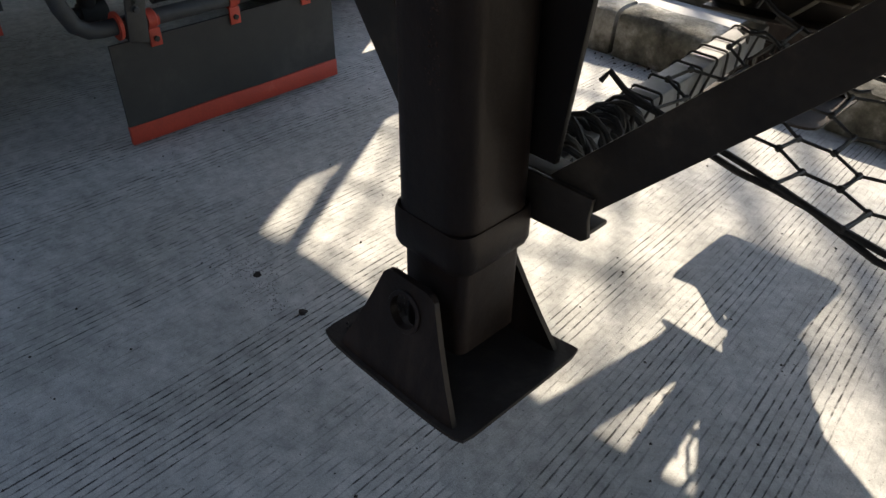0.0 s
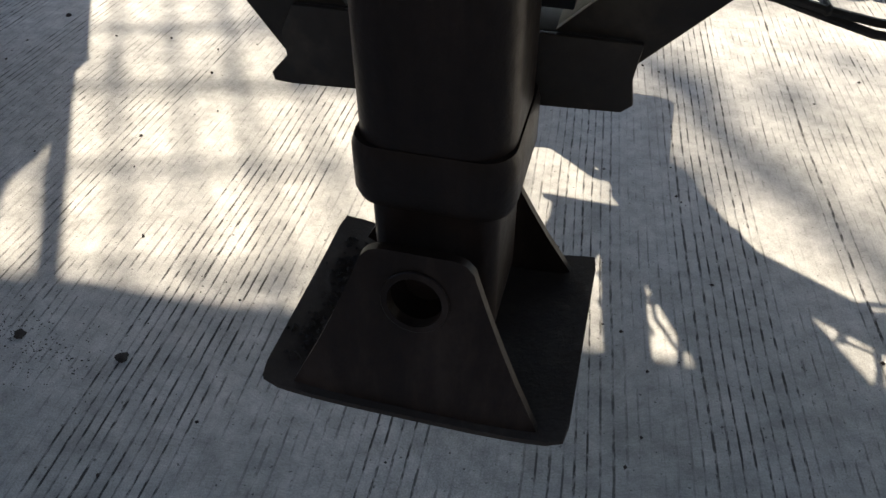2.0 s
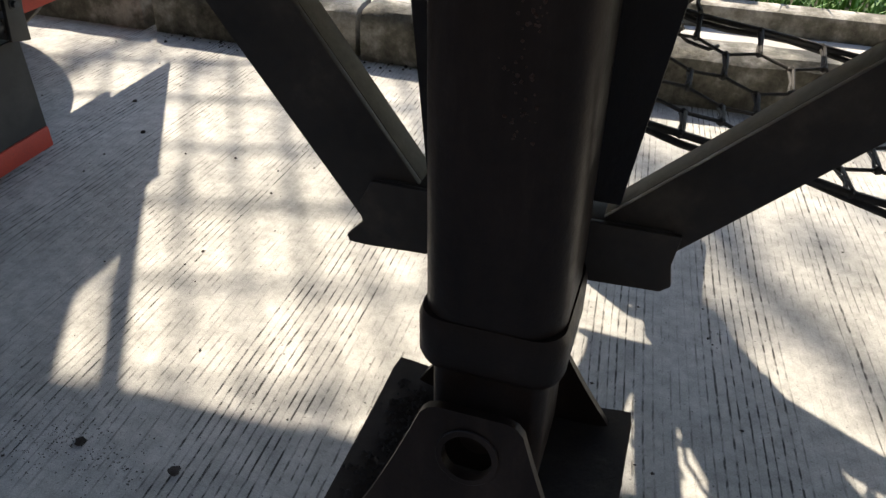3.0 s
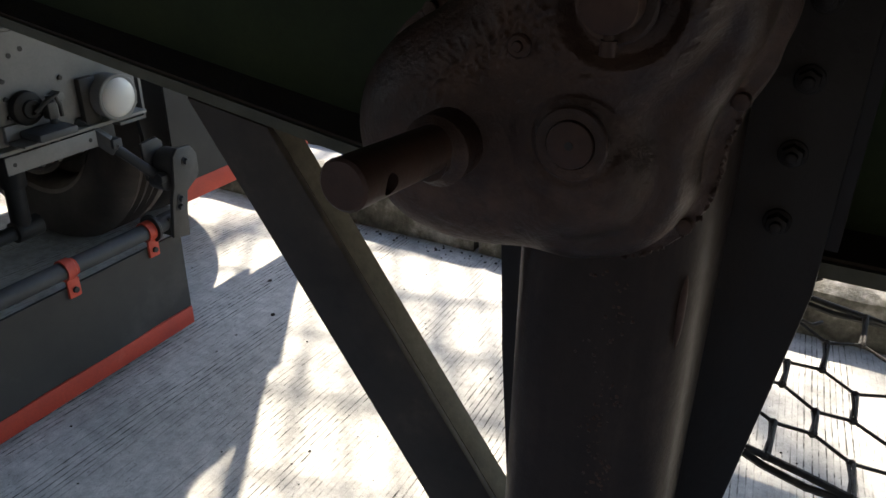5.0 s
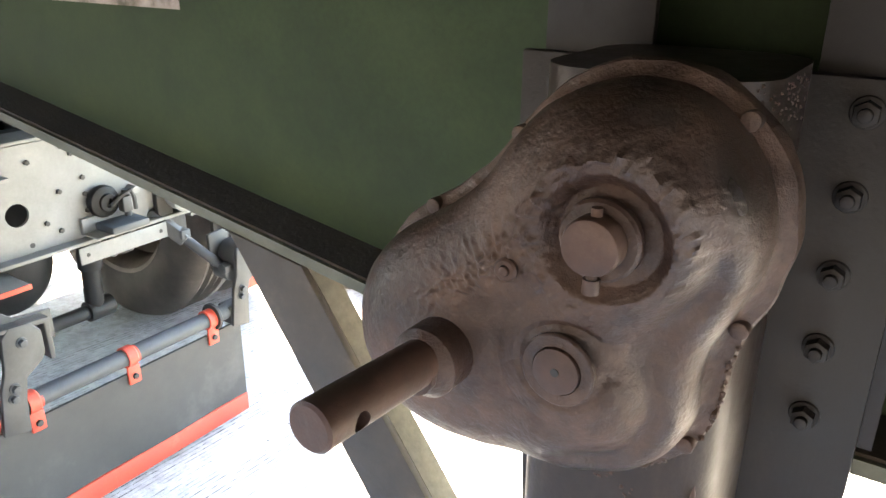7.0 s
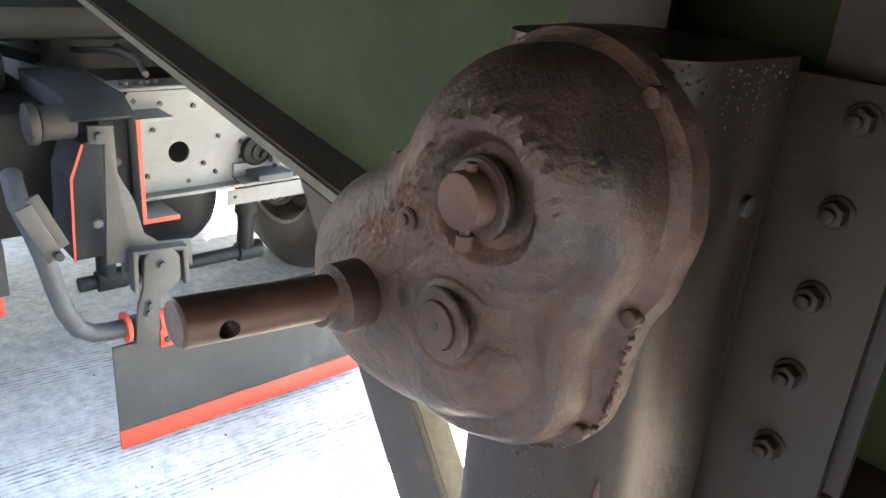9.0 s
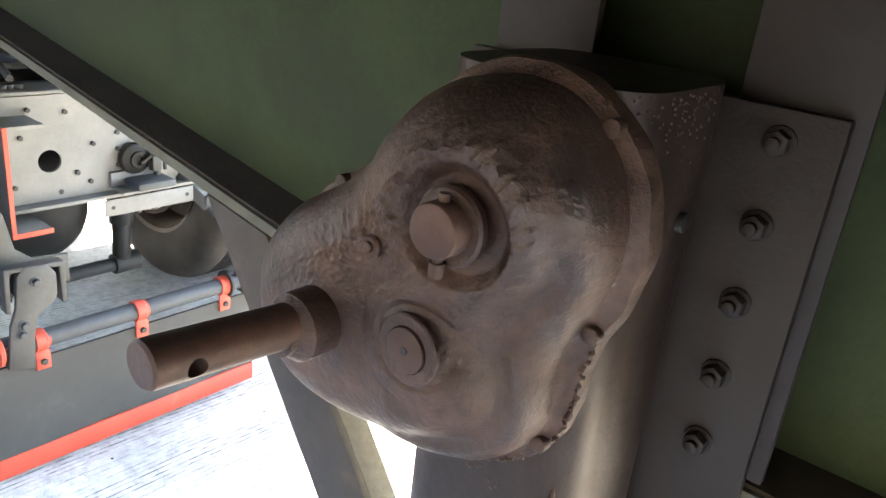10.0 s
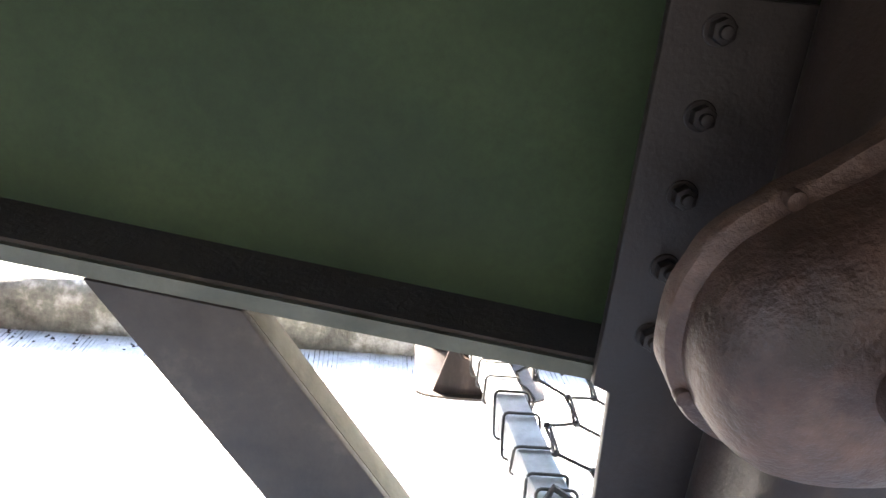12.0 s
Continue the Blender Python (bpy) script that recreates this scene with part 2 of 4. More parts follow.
M_KERB = surface("weathered_kerb_concrete", [(0.36, (0.045, 0.042, 0.032)), (0.5, (0.17, 0.16, 0.13)), (0.62, (0.42, 0.40, 0.36))], 6, 60, (0.8, 0.95), 0, 0.9, 0.006, 0.5)
M_SLAB = surface("pale_concrete_slab", [(0.3, (0.35, 0.34, 0.31)), (0.6, (0.5, 0.48, 0.45)), (0.8, (0.6, 0.58, 0.54))], 4, 80, (0.8, 0.95), 0, 0.5, 0.003)
M_WALL = surface("skylight_block_grey", [(0.3, (0.02, 0.02, 0.019)), (0.55, (0.035, 0.034, 0.032)), (0.75, (0.06, 0.058, 0.055))], 2, 40, (0.75, 0.95), 0, 0.4, 0.003)
M_SOIL = surface("dark_soil", [(0.3, (0.05, 0.045, 0.03)), (0.6, (0.09, 0.08, 0.05)), (0.8, (0.13, 0.11, 0.07))], 6, 90, (0.85, 0.98), 0, 0.8, 0.01)
M_GRASS = surface("grass_blade", [(0.3, (0.05, 0.13, 0.02)), (0.6, (0.08, 0.2, 0.03)), (0.8, (0.14, 0.26, 0.05))], 3, 40, (0.5, 0.7), 0, 0.1, 0.001)
M_LEAF = surface("tree_leaf", [(0.3, (0.03, 0.08, 0.02)), (0.6, (0.05, 0.12, 0.03)), (0.8, (0.08, 0.16, 0.04))], 3, 40, (0.5, 0.7), 0, 0.1, 0.001)
M_BARK = surface("tree_bark", [(0.3, (0.07, 0.05, 0.035)), (0.6, (0.14, 0.11, 0.08)), (0.8, (0.2, 0.17, 0.13))], 6, 50, (0.8, 0.95), 0, 0.9, 0.01)
M_LENS, _n, _l, _b = material("lamp_lens")
_b.inputs["Base Color"].default_value = (0.85, 0.84, 0.8, 1)
_b.inputs["Roughness"].default_value = 0.12
_b.inputs["Transmission Weight"].default_value = 0.35

# ---- building helpers ----


def part(name, bm, mat, parent=None, label="", smooth=True):
    """Links a bmesh as one mesh object, under a thing or a part where one is given."""
    me = bpy.data.meshes.new(name)
    bmesh.ops.recalc_face_normals(bm, faces=bm.faces)
    bm.to_mesh(me)
    bm.free()
    me.materials.append(mat)
    if smooth:
        me.shade_smooth()
        me.set_sharp_from_angle(angle=radians(38))
    ob = new(name, me)
    ob.parent = parent
    if label:
        tagged(ob, label)
    return ob


def thing(name, label, category, m=None, group="", kind=""):
    ob = new(name)
    ob.empty_display_size = 0.1
    if m is not None:
        ob.matrix_basis = m
    return tagged(ob, label, category, group, kind)


def box(lo, hi, bevel=0.0, bm=None, seg=2):
    """A box between two corners, with bevelled edges."""
    own = bmesh.new()
    c = [(a + b) / 2 for a, b in zip(lo, hi)]
    s = [b - a for a, b in zip(lo, hi)]
    bmesh.ops.create_cube(own, size=1, matrix=Matrix.Translation(c) @ Matrix.Diagonal((*s, 1)))
    if bevel > 0:
        bmesh.ops.bevel(own, geom=own.edges[:], offset=bevel, segments=seg, affect="EDGES", profile=0.5)
    return join(bm, own)


def join(bm, own, m=None):
    if m is not None:
        bmesh.ops.transform(own, matrix=m, verts=own.verts)
    if bm is None:
        return own
    me = bpy.data.meshes.new("tmp")
    own.to_mesh(me)
    own.free()
    bm.from_mesh(me)
    bpy.data.meshes.remove(me)
    return bm


def rod(a, b, r, bm=None, seg=20, r2=None, bevel=0.0):
    """A round bar between two points."""
    a, b = Vector(a), Vector(b)
    own = bmesh.new()
    m = Matrix.Translation((a + b) / 2) @ (b - a).to_track_quat("Z", "Y").to_matrix().to_4x4()
    bmesh.ops.create_cone(own, cap_ends=True, segments=seg, radius1=r, radius2=r if r2 is None else r2, depth=(b - a).length)
    if bevel > 0:
        caps = [e for e in own.edges if abs(e.verts[0].co.z - e.verts[1].co.z) < 1e-6]
        bmesh.ops.bevel(own, geom=caps, offset=bevel, segments=2, affect="EDGES", profile=0.5)
    return join(bm, own, m)


def bar(a, b, w, h, bm=None, up=(0, 0, 1), bevel=0.003):
    """A rectangular bar from a to b; w across, h along up."""
    a, b = Vector(a), Vector(b)
    z = (b - a).normalized()
    x = Vector(up).cross(z).normalized()
    y = z.cross(x)
    m = Matrix((x, y, z)).transposed().to_4x4()
    m.translation = (a + b) / 2
    L = (b - a).length / 2
    own = box((-w / 2, -h / 2, -L), (w / 2, h / 2, L), bevel)
    return join(bm, own, m)


def prism(outline, y0, y1, bevel=0.0, bm=None):
    """Extrudes an outline of (x, z) from y0 to y1."""
    own = bmesh.new()
    vs = [own.verts.new((x, y0, z)) for x, z in outline]
    f = own.faces.new(vs)
    ext = bmesh.ops.extrude_face_region(own, geom=[f])
    bmesh.ops.translate(own, vec=(0, y1 - y0, 0), verts=[v for v in ext["geom"] if isinstance(v, bmesh.types.BMVert)])
    if bevel > 0:
        bmesh.ops.bevel(own, geom=own.edges[:], offset=bevel, segments=2, affect="EDGES", profile=0.5)
    return join(bm, own)


def rounded(w, d, r, n=6):
    """Points of a rounded rectangle round the origin."""
    out = []
    for cx, cy, a0 in ((w / 2 - r, d / 2 - r, 0), (-w / 2 + r, d / 2 - r, 90), (-w / 2 + r, -d / 2 + r, 180), (w / 2 - r, -d / 2 + r, 270)):
        for i in range(n + 1):
            a = radians(a0 + 90 * i / n)
            out.append((cx + r * math.cos(a), cy + r * math.sin(a)))
    return out


def loft(rings, bm=None, cap=True):
    """Skins a list of equal rings of points."""
    own = bmesh.new()
    vs = [[own.verts.new(p) for p in ring] for ring in rings]
    n = len(vs[0])
    for a, b in zip(vs, vs[1:]):
        for i in range(n):
            own.faces.new((a[i], a[(i + 1) % n], b[(i + 1) % n], b[i]))
    if cap:
        own.faces.new(vs[0][::-1])
        own.faces.new(vs[-1])
    return join(bm, own)


def square_tube(cx, cy, w, d, r, z0, z1, bm=None):
    shape = rounded(w, d, r)
    return loft([[(cx + x, cy + y, z) for x, y in shape] for z in (z0, z1)], bm)


def sweep(points, r, bm=None, seg=8):
    """A round strand through points."""
    pts = [Vector(p) for p in points]
    rings = []
    for i, p in enumerate(pts):
        t = (pts[min(i + 1, len(pts) - 1)] - pts[max(i - 1, 0)]).normalized()
        x = t.cross(Vector((0.31, 0.17, 0.94))).normalized()
        y = t.cross(x)
        rings.append([p + r * (math.cos(2 * math.pi * k / seg) * x + math.sin(2 * math.pi * k / seg) * y) for k in range(seg)])
    return loft(rings, bm)


def hexbolt(p, way, r, h, bm=None):
    return rod(p, Vector(p) + Vector(way) * h, r, bm, 6, bevel=r * 0.12)


def annulus(centre, way, r0, r1, h, bm=None, seg=28):
    """A ring-shaped washer standing on centre."""
    way = Vector(way).normalized()
    x = way.orthogonal().normalized()
    y = way.cross(x)
    c = Vector(centre)

    def circle(r, k):
        return [c + way * k + r * (math.cos(2 * math.pi * i / seg) * x + math.sin(2 * math.pi * i / seg) * y) for i in range(seg)]
    rings = [circle(r0, 0), circle(r1, 0), circle(r1, h * 0.7), circle(r1 - h * 0.3, h), circle(r0, h), circle(r0, 0)]
    return loft(rings, bm, cap=False)


# ---- setting ----
GROUND = [(-60, -60), (60, -60), (60, 60), (-60, 60)]
bm = bmesh.new()
bm.faces.new([bm.verts.new((x, y, 0)) for x, y in GROUND])
tagged(part("ground", bm, M_GROUND), "pale grey concrete yard with worn tined grooves", "ground", kind="structure")
# Added wall, out of view: keeps skylight from the south off the gear.
w = box((-9, -2.25, 0.0), (9, -2.05, 2.0), 0.0)
tagged(part("skylight_block", w, M_WALL), "plain dark wall, added out of view to block skylight", "wall", kind="structure")

# ---- the landing gear ----
BEAM_Y0, BEAM_WEB = 0.108, 0.178


def smooth_union(ds, k):
    d = ds[0]
    for e in ds[1:]:
        h = max(k - abs(d - e), 0.0) / k
        d = min(d, e) - h * h * k * 0.25
    return d


CX, CZ = -0.014, 1.066
LOBES = ((0.018, 1.117, 0.060), (-0.071, 1.034, 0.0590), (0.006, 1.029, 0.058))


def cover_depth(x, z):
    """How far a point lies inside the gearbox cover's three-lobed outline, whose upper flank is all but straight."""
    ds = [math.hypot(x - lx, z - lz) - r for lx, lz, r in LOBES]
    (ax, az, _), (bx, bz, _) = LOBES[:2]
    t = min(1.0, max(0.0, ((x - bx) * (ax - bx) + (z - bz) * (az - bz)) / ((ax - bx) ** 2 + (az - bz) ** 2)))
    ds.append(math.hypot(x - bx - t * (ax - bx), z - bz - t * (az - bz)) - 0.054)
    return -smooth_union(ds, 0.040)


@functools.lru_cache(None)
def cover_outline(inset, n=400):
    """The cover's outline, drawn in by inset, as points of (x, z)."""
    out = []
    for i in range(n):
        a = 2 * math.pi * i / n
        lo, hi = 0.0, 0.2
        for _ in range(18):
            mid = (lo + hi) / 2
            lo, hi = (mid, hi) if cover_depth(CX + mid * math.cos(a), CZ + mid * math.sin(a)) > inset else (lo, mid)
        out.append((CX + lo * math.cos(a), CZ + lo * math.sin(a)))
    return out


def dented(bm, amount, scale):
    for v in bm.verts:
        v.co += noise.noise_vector(v.co * scale) * amount


def landing_leg(m, label, group, gearbox):
    leg = thing("landing_leg", label, "landing leg", m, group)
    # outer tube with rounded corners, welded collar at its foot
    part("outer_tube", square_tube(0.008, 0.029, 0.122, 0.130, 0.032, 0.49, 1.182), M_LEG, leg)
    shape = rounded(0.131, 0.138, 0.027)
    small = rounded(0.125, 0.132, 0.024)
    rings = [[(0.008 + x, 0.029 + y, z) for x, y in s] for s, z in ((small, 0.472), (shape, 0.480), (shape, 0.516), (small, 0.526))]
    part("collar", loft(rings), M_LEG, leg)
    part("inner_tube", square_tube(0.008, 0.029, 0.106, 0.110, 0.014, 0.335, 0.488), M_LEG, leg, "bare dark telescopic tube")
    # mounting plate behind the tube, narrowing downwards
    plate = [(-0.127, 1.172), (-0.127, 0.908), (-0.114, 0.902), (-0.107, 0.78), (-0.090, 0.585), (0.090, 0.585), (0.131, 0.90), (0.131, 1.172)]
    part("mounting_plate", prism(plate, 0.0945, 0.104, 0.0015), M_PLATE, leg, "dark brown bolted plate, darkened for the shade above")
    for side in (-1, 1):
        x = 0.001 + side * 0.0965
        for i in range(5):
            z = 1.153 - 0.0505 * i
            w = annulus((x, 0.0945, z), (0, -1, 0), 0.004, 0.0098, 0.002)
            hexbolt((x, 0.093, z), (0, -1, 0), 0.0078, 0.009, w)
            rod((x, 0.0846, z), (x, 0.0795, z), 0.0042, w, 10, bevel=0.0008)
            part("bolt", w, M_PLATE, leg)
    # bracket for the braces, a short channel across the back
    w = prism([(-0.158, 0.484), (0.138, 0.499), (0.147, 0.507), (0.143, 0.53), (0.147, 0.562), (-0.148, 0.562), (-0.162, 0.535), (-0.160, 0.512), (-0.178, 0.493), (-0.176, 0.485)], 0.0965, 0.1035, 0.0015)
    bar((-0.156, 0.127, 0.4885), (0.138, 0.127, 0.5030), 0.046, 0.007, w, bevel=0.002)
    box((-0.138, 0.1038, 0.555), (0.14, 0.150, 0.562), 0.002, w)
    part("brace_bracket", w, M_BRACE, leg)
    # foot: pressed plate with two ears, pin between them
    foot = part("foot_plate", foot_plate(), M_DUST, leg, "dusty pressed steel foot plate")
    back = (0.106, 0.114, -0.026, 0.116, 0.036, 0.452, 0.023, 0.007) if gearbox else (0.106, 0.114, -0.026, 0.072, 0.030, 0.428, 0.015, -0.03)
    for y0, y1, lean, base, top, z1, r, cx in ((-0.092, -0.084, 0.034, 0.114, 0.043, 0.446, 0.023, 0.004), back):
        ear = part("ear", foot_ear(y0, y1, lean, base, top, z1, r, cx), M_LEG, leg)
        f = (z1 - 0.043 - 0.288) / (z1 - 0.288)
        way = (0, -1, lean / (z1 - 0.288)) if y0 < 0 else (0, 1, -lean / (z1 - 0.288))
        lip = annulus((cx, (y0 if y0 < 0 else y1) + lean * f, z1 - 0.043), way, r, r + 0.006, 0.003)
        part("hole_lip", lip, M_LEG, ear)
    part("pin", rod((0.007, -0.048, 0.403), (0.007, 0.085, 0.403), 0.017, bevel=0.002), M_LEG, leg)
    if gearbox:
        gear_cover(leg)
    return leg


def foot_plate():
    """A square plate whose side edges curl up a little."""
    bm = bmesh.new()
    nx, ny = 16, 12
    grid = []
    for k in (0.0, 0.006):
        rows = []
        for j in range(ny + 1):
            row = []
            for i in range(nx + 1):
                u, v = i / nx * 2 - 1, j / ny * 2 - 1
                x, y = 0.002 + u * 0.139, 0.016 + v * 0.115
                if abs(u) > 0.99 and abs(v) > 0.99:
                    x, y = x - 0.003 * u, y - 0.003 * v
                z = 0.290 + 0.010 * abs(u) ** 4 + 0.004 * max(0, v) ** 3 - k
                row.append(bm.verts.new((x, y, z)))
            rows.append(row)
        grid.append(rows)
    for rows, flip in ((grid[0], False), (grid[1], True)):
        for j in range(ny):
            for i in range(nx):
                f = (rows[j][i], rows[j][i + 1], rows[j + 1][i + 1], rows[j + 1][i])
                bm.faces.new(f[::-1] if flip else f)
    top, low = grid
    rim = [(0, i) for i in range(nx)] + [(j, nx) for j in range(ny)] + [(ny, i) for i in range(nx, 0, -1)] + [(j, 0) for j in range(ny, 0, -1)]
    for (a, b), (c, d) in zip(rim, rim[1:] + rim[:1]):
        bm.faces.new((top[a][b], low[a][b], low[c][d], top[c][d]))
    return bm


def foot_ear(y0, y1, lean, base, top, z1, r, cx):
    """A trapezoid ear with a round pin hole; it leans towards the tube."""
    cz, n = z1 - 0.043, 40
    z0 = 0.288

    def edge(a):
        c, s = math.cos(a), math.sin(a)
        t = 0.3
        lo, hi = 0.0, 0.4
        for _ in range(26):
            t = (lo + hi) / 2
            x, z = t * c, cz + t * s
            half = top + (base - top) * (0.85 * (z1 - z) / (z1 - z0) + 0.15 * ((z1 - z) / (z1 - z0)) ** 2.4)
            inside = z0 < z < z1 and abs(x) < half and abs(x) + z - z1 < half - 0.007
            lo, hi = (t, hi) if inside else (lo, t)
        return lo

    rings = []
    for y, rad in ((y0, None), (y0, r), (y1, r), (y1, None)):
        ring = []
        for i in range(n):
            a = 2 * math.pi * i / n
            d = rad if rad else edge(a)
            x, z = cx + d * math.cos(a), cz + d * math.sin(a)
            ring.append((x, y + lean * (z - z0) / (z1 - z0), z))
        rings.append(ring)
    bm = loft(rings, cap=False)
    a = bm.verts[:]
    n0 = n
    bm.verts.ensure_lookup_table()
    for i in range(n0):
        j = (i + 1) % n0
        bm.faces.new((bm.verts[3 * n0 + i], bm.verts[3 * n0 + j], bm.verts[j], bm.verts[i]))
    return bm


def gear_cover(leg):
    # back rim plate with a hollow fillet, the stepped cover, and what stands on it
    rim = loft([[(x, y, z) for x, z in cover_outline(i)] for y, i in ((-0.0345, -0.0075), (-0.044, -0.0075), (-0.0465, -0.0066), (-0.048, -0.004), (-0.0495, -0.0015), (-0.053, 0.001), (-0.058, 0.003))])
    dented(rim, 0.0012, 60)
    part("rim_plate", rim, M_COVER, leg)
    # front pan above a rounded shoulder: the shoulder stands out on the lower flank, elsewhere one broad curve
    stepped = ((0.0, -0.050), (0.0003, -0.058), (0.0012, -0.0645), (0.0035, -0.0708), (0.0065, -0.0750), (0.0095, -0.0775), (0.0128, -0.0777), (0.0155, -0.0776), (0.0180, -0.0788),
               (0.0202, -0.0818), (0.0222, -0.0856), (0.025, -0.0904), (0.0290, -0.0952), (0.034, -0.0992), (0.040, -0.1020), (0.046, -0.1032))
    insets, lows = zip(*stepped)

    def front(x, z, d):
        low = float(np.interp(d, insets, lows))
        broad = -0.064 - 0.0392 * math.sqrt(max(0.0, 1 - (1 - d / 0.040) ** 2)) if 0 < d < 0.040 else (-0.050 if d <= 0 else -0.1032)
        g = min(1.0, max(0.0, (x + 0.012) / 0.035)) * min(1.0, max(0.0, (1.140 - z) / 0.045))
        return x, broad + (low - broad) * g * g * (3 - 2 * g), z, d

    rings = [[front(x, z, d) for x, z in cover_outline(d)] for d in insets[:13]]
    inner = cover_outline(insets[12])
    for k in range(1, 80):
        q = 1 - k / 80
        ring = [(CX + (x - CX) * q, CZ + (z - CZ) * q) for x, z in inner]
        rings.append([front(x, z, cover_depth(x, z)) for x, z in ring])
    cover = loft([[p[:3] for p in ring] for ring in rings])
    cover.verts.ensure_lookup_table()
    layer = cover.verts.layers.float.new("wear_shade")
    for v, (x, y, z, depth) in zip(cover.verts, (p for ring in rings for p in ring)):
        d = math.hypot(x - 0.022, z - 1.119)
        here = Vector((x, y, z))
        crust = max(0.0, noise.noise(here * 330) + 0.2) * 1.1 + max(0.0, noise.noise(here * 170) + 0.05)
        ridge = math.exp(-((d - 0.038) / 0.008) ** 2) * (0.3 + 0.7 * min(1.0, max(0.0, (z - 1.085) / 0.035)))
        band = math.exp(-(((z - 1.080) - 0.80 * (x + 0.06)) / 0.017) ** 2) * math.exp(-((x + 0.035) / 0.045) ** 2)
        y -= 0.0030 * crust * max(ridge, 0.9 * band, 0.05) + 0.0022 * ridge
        if d < 0.031:
            y += 0.008 * min(1.0, (0.031 - d) / 0.007)
        # low cones round the plugged boss and the shaft's sleeve, a groove round each
        b = math.hypot(x - 0.007, z - 1.051)
        y -= 0.0042 * max(0.0, 1 - b / 0.034) ** 0.7
        y += 0.0016 * max(0.0, 1 - abs(b - 0.0215) / 0.003)
        b = math.hypot(x + 0.0595, z - 1.0405)
        y -= 0.007 * max(0.0, 1 - b / 0.036) ** 1.2
        v.co = Vector((x, y, z)) + noise.noise_vector(here * 45) * 0.0008 + noise.noise_vector(here * 12) * 0.0016
        # dust rubbed off along the lower shoulder; the right side's shade is in it too
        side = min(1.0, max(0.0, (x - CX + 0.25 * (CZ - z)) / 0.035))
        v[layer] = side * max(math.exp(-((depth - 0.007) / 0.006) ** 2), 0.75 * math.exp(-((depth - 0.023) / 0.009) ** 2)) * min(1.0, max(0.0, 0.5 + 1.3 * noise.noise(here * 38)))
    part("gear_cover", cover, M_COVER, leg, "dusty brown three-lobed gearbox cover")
    # crumbs of dried mud baked on the cover, its rim and the top of the tube
    rng = random.Random(17)
    crumbs = bmesh.new()

    def crumb(x, y, z, r):
        own = bmesh.new()
        bmesh.ops.create_icosphere(own, subdivisions=1, radius=r)
        for v in own.verts:
            v.co += Vector((rng.uniform(-1, 1), rng.uniform(-1, 1), rng.uniform(-1, 1))) * r * 0.35
            v.co.y *= 0.55
        join(crumbs, own, Matrix.Translation((x, y, z)))

    low = cover_outline(-0.0066)
    for _ in range(150):
        x, z = low[int(rng.uniform(285, 395)) % 400]
        crumb(x, -0.047 + rng.uniform(-0.002, 0.004), z, rng.uniform(0.0007, 0.002))
    tagged(part("mud_crust", crumbs, M_COVER, leg, "dried mud crumbs", smooth=False), kind="stuff")
    crumbs = bmesh.new()
    for _ in range(130):
        z, q = 1.180 - abs(rng.gauss(0, 0.016)), rng.uniform(0, 1)
        if q < 0.55:
            crumb(0.0690, rng.uniform(0.0, 0.06), z, rng.uniform(0.0004, 0.0010))
        else:
            a = radians(rng.uniform(-90, 0))
            crumb(0.037 + 0.032 * math.cos(a), -0.004 + 0.032 * math.sin(a), z, rng.uniform(0.0004, 0.0010))
    for _ in range(130):
        z = rng.uniform(0.70, 0.95)
        crumb(0.022 + 0.006 * math.sin(z * 90) + rng.gauss(0, 0.006), -0.0362, z, rng.uniform(0.0006, 0.0017))
    tagged(part("paint_crust", crumbs, M_RUST, leg, "flaking rusty crust on the tube", smooth=False), kind="stuff")
    # a dark disc standing in for a small hole, and a gouge, on the tube's side
    part("side_hole_disc", rod((0.067, 0.045, 1.106), (0.073, 0.045, 1.106), 0.006, seg=12, bevel=0.001), M_DARK, leg)
    w = bmesh.new()
    bmesh.ops.create_icosphere(w, subdivisions=2, radius=0.006)
    join(None, w, Matrix.Translation((0.061, -0.029, 0.93)) @ Matrix.Diagonal((0.4, 0.4, 4.5, 1)))
    part("weld_bead", w, M_RUST, leg)
    # nut with a split pin in its sunk ring
    part("nut_washer", annulus((0.021, -0.100, 1.119), (0, -1, 0), 0.010, 0.0195, 0.005), M_COVER, leg)
    w = rod((0.021, -0.096, 1.119), (0.021, -0.116, 1.119), 0.0135, seg=26, bevel=0.002)
    dented(w, 0.0006, 90)
    part("shaft_nut", w, M_RUST, leg)
    w = rod((0.021, -0.109, 1.136), (0.021, -0.109, 1.099), 0.0026, seg=10)
    rod((0.021, -0.109, 1.103), (0.021, -0.109, 1.096), 0.0040, w, 10)
    part("split_pin", w, M_RUST, leg)
    # plugged boss
    part("boss_ring", annulus((0.007, -0.1050, 1.051), (0, -1, 0), 0.0128, 0.0190, 0.003), M_COVER, leg)
    part("boss_plug", rod((0.007, -0.103, 1.051), (0.007, -0.1098, 1.051), 0.0122, seg=26, bevel=0.001), M_RUST, leg)
    part("grease_hole", rod((0.007, -0.1092, 1.051), (0.007, -0.1102, 1.051), 0.0022, seg=14), M_DARK, leg)
    # grease nipple and cover screws on the rim
    w = annulus((-0.024, -0.1035, 1.095), (0, -1, 0), 0.0030, 0.0062, 0.0035, seg=14)
    rod((-0.024, -0.100, 1.095), (-0.024, -0.1085, 1.095), 0.0026, w, 10, bevel=0.0006)
    part("grease_nipple", w, M_RUST, leg)
    ring = cover_outline(-0.0032)
    for i in (125, 178, 235, 297, 351, 2, 58):
        x, z = ring[i]
        w = rod((x, -0.0455, z), (x, -0.0535, z), 0.0048, seg=12, bevel=0.001)
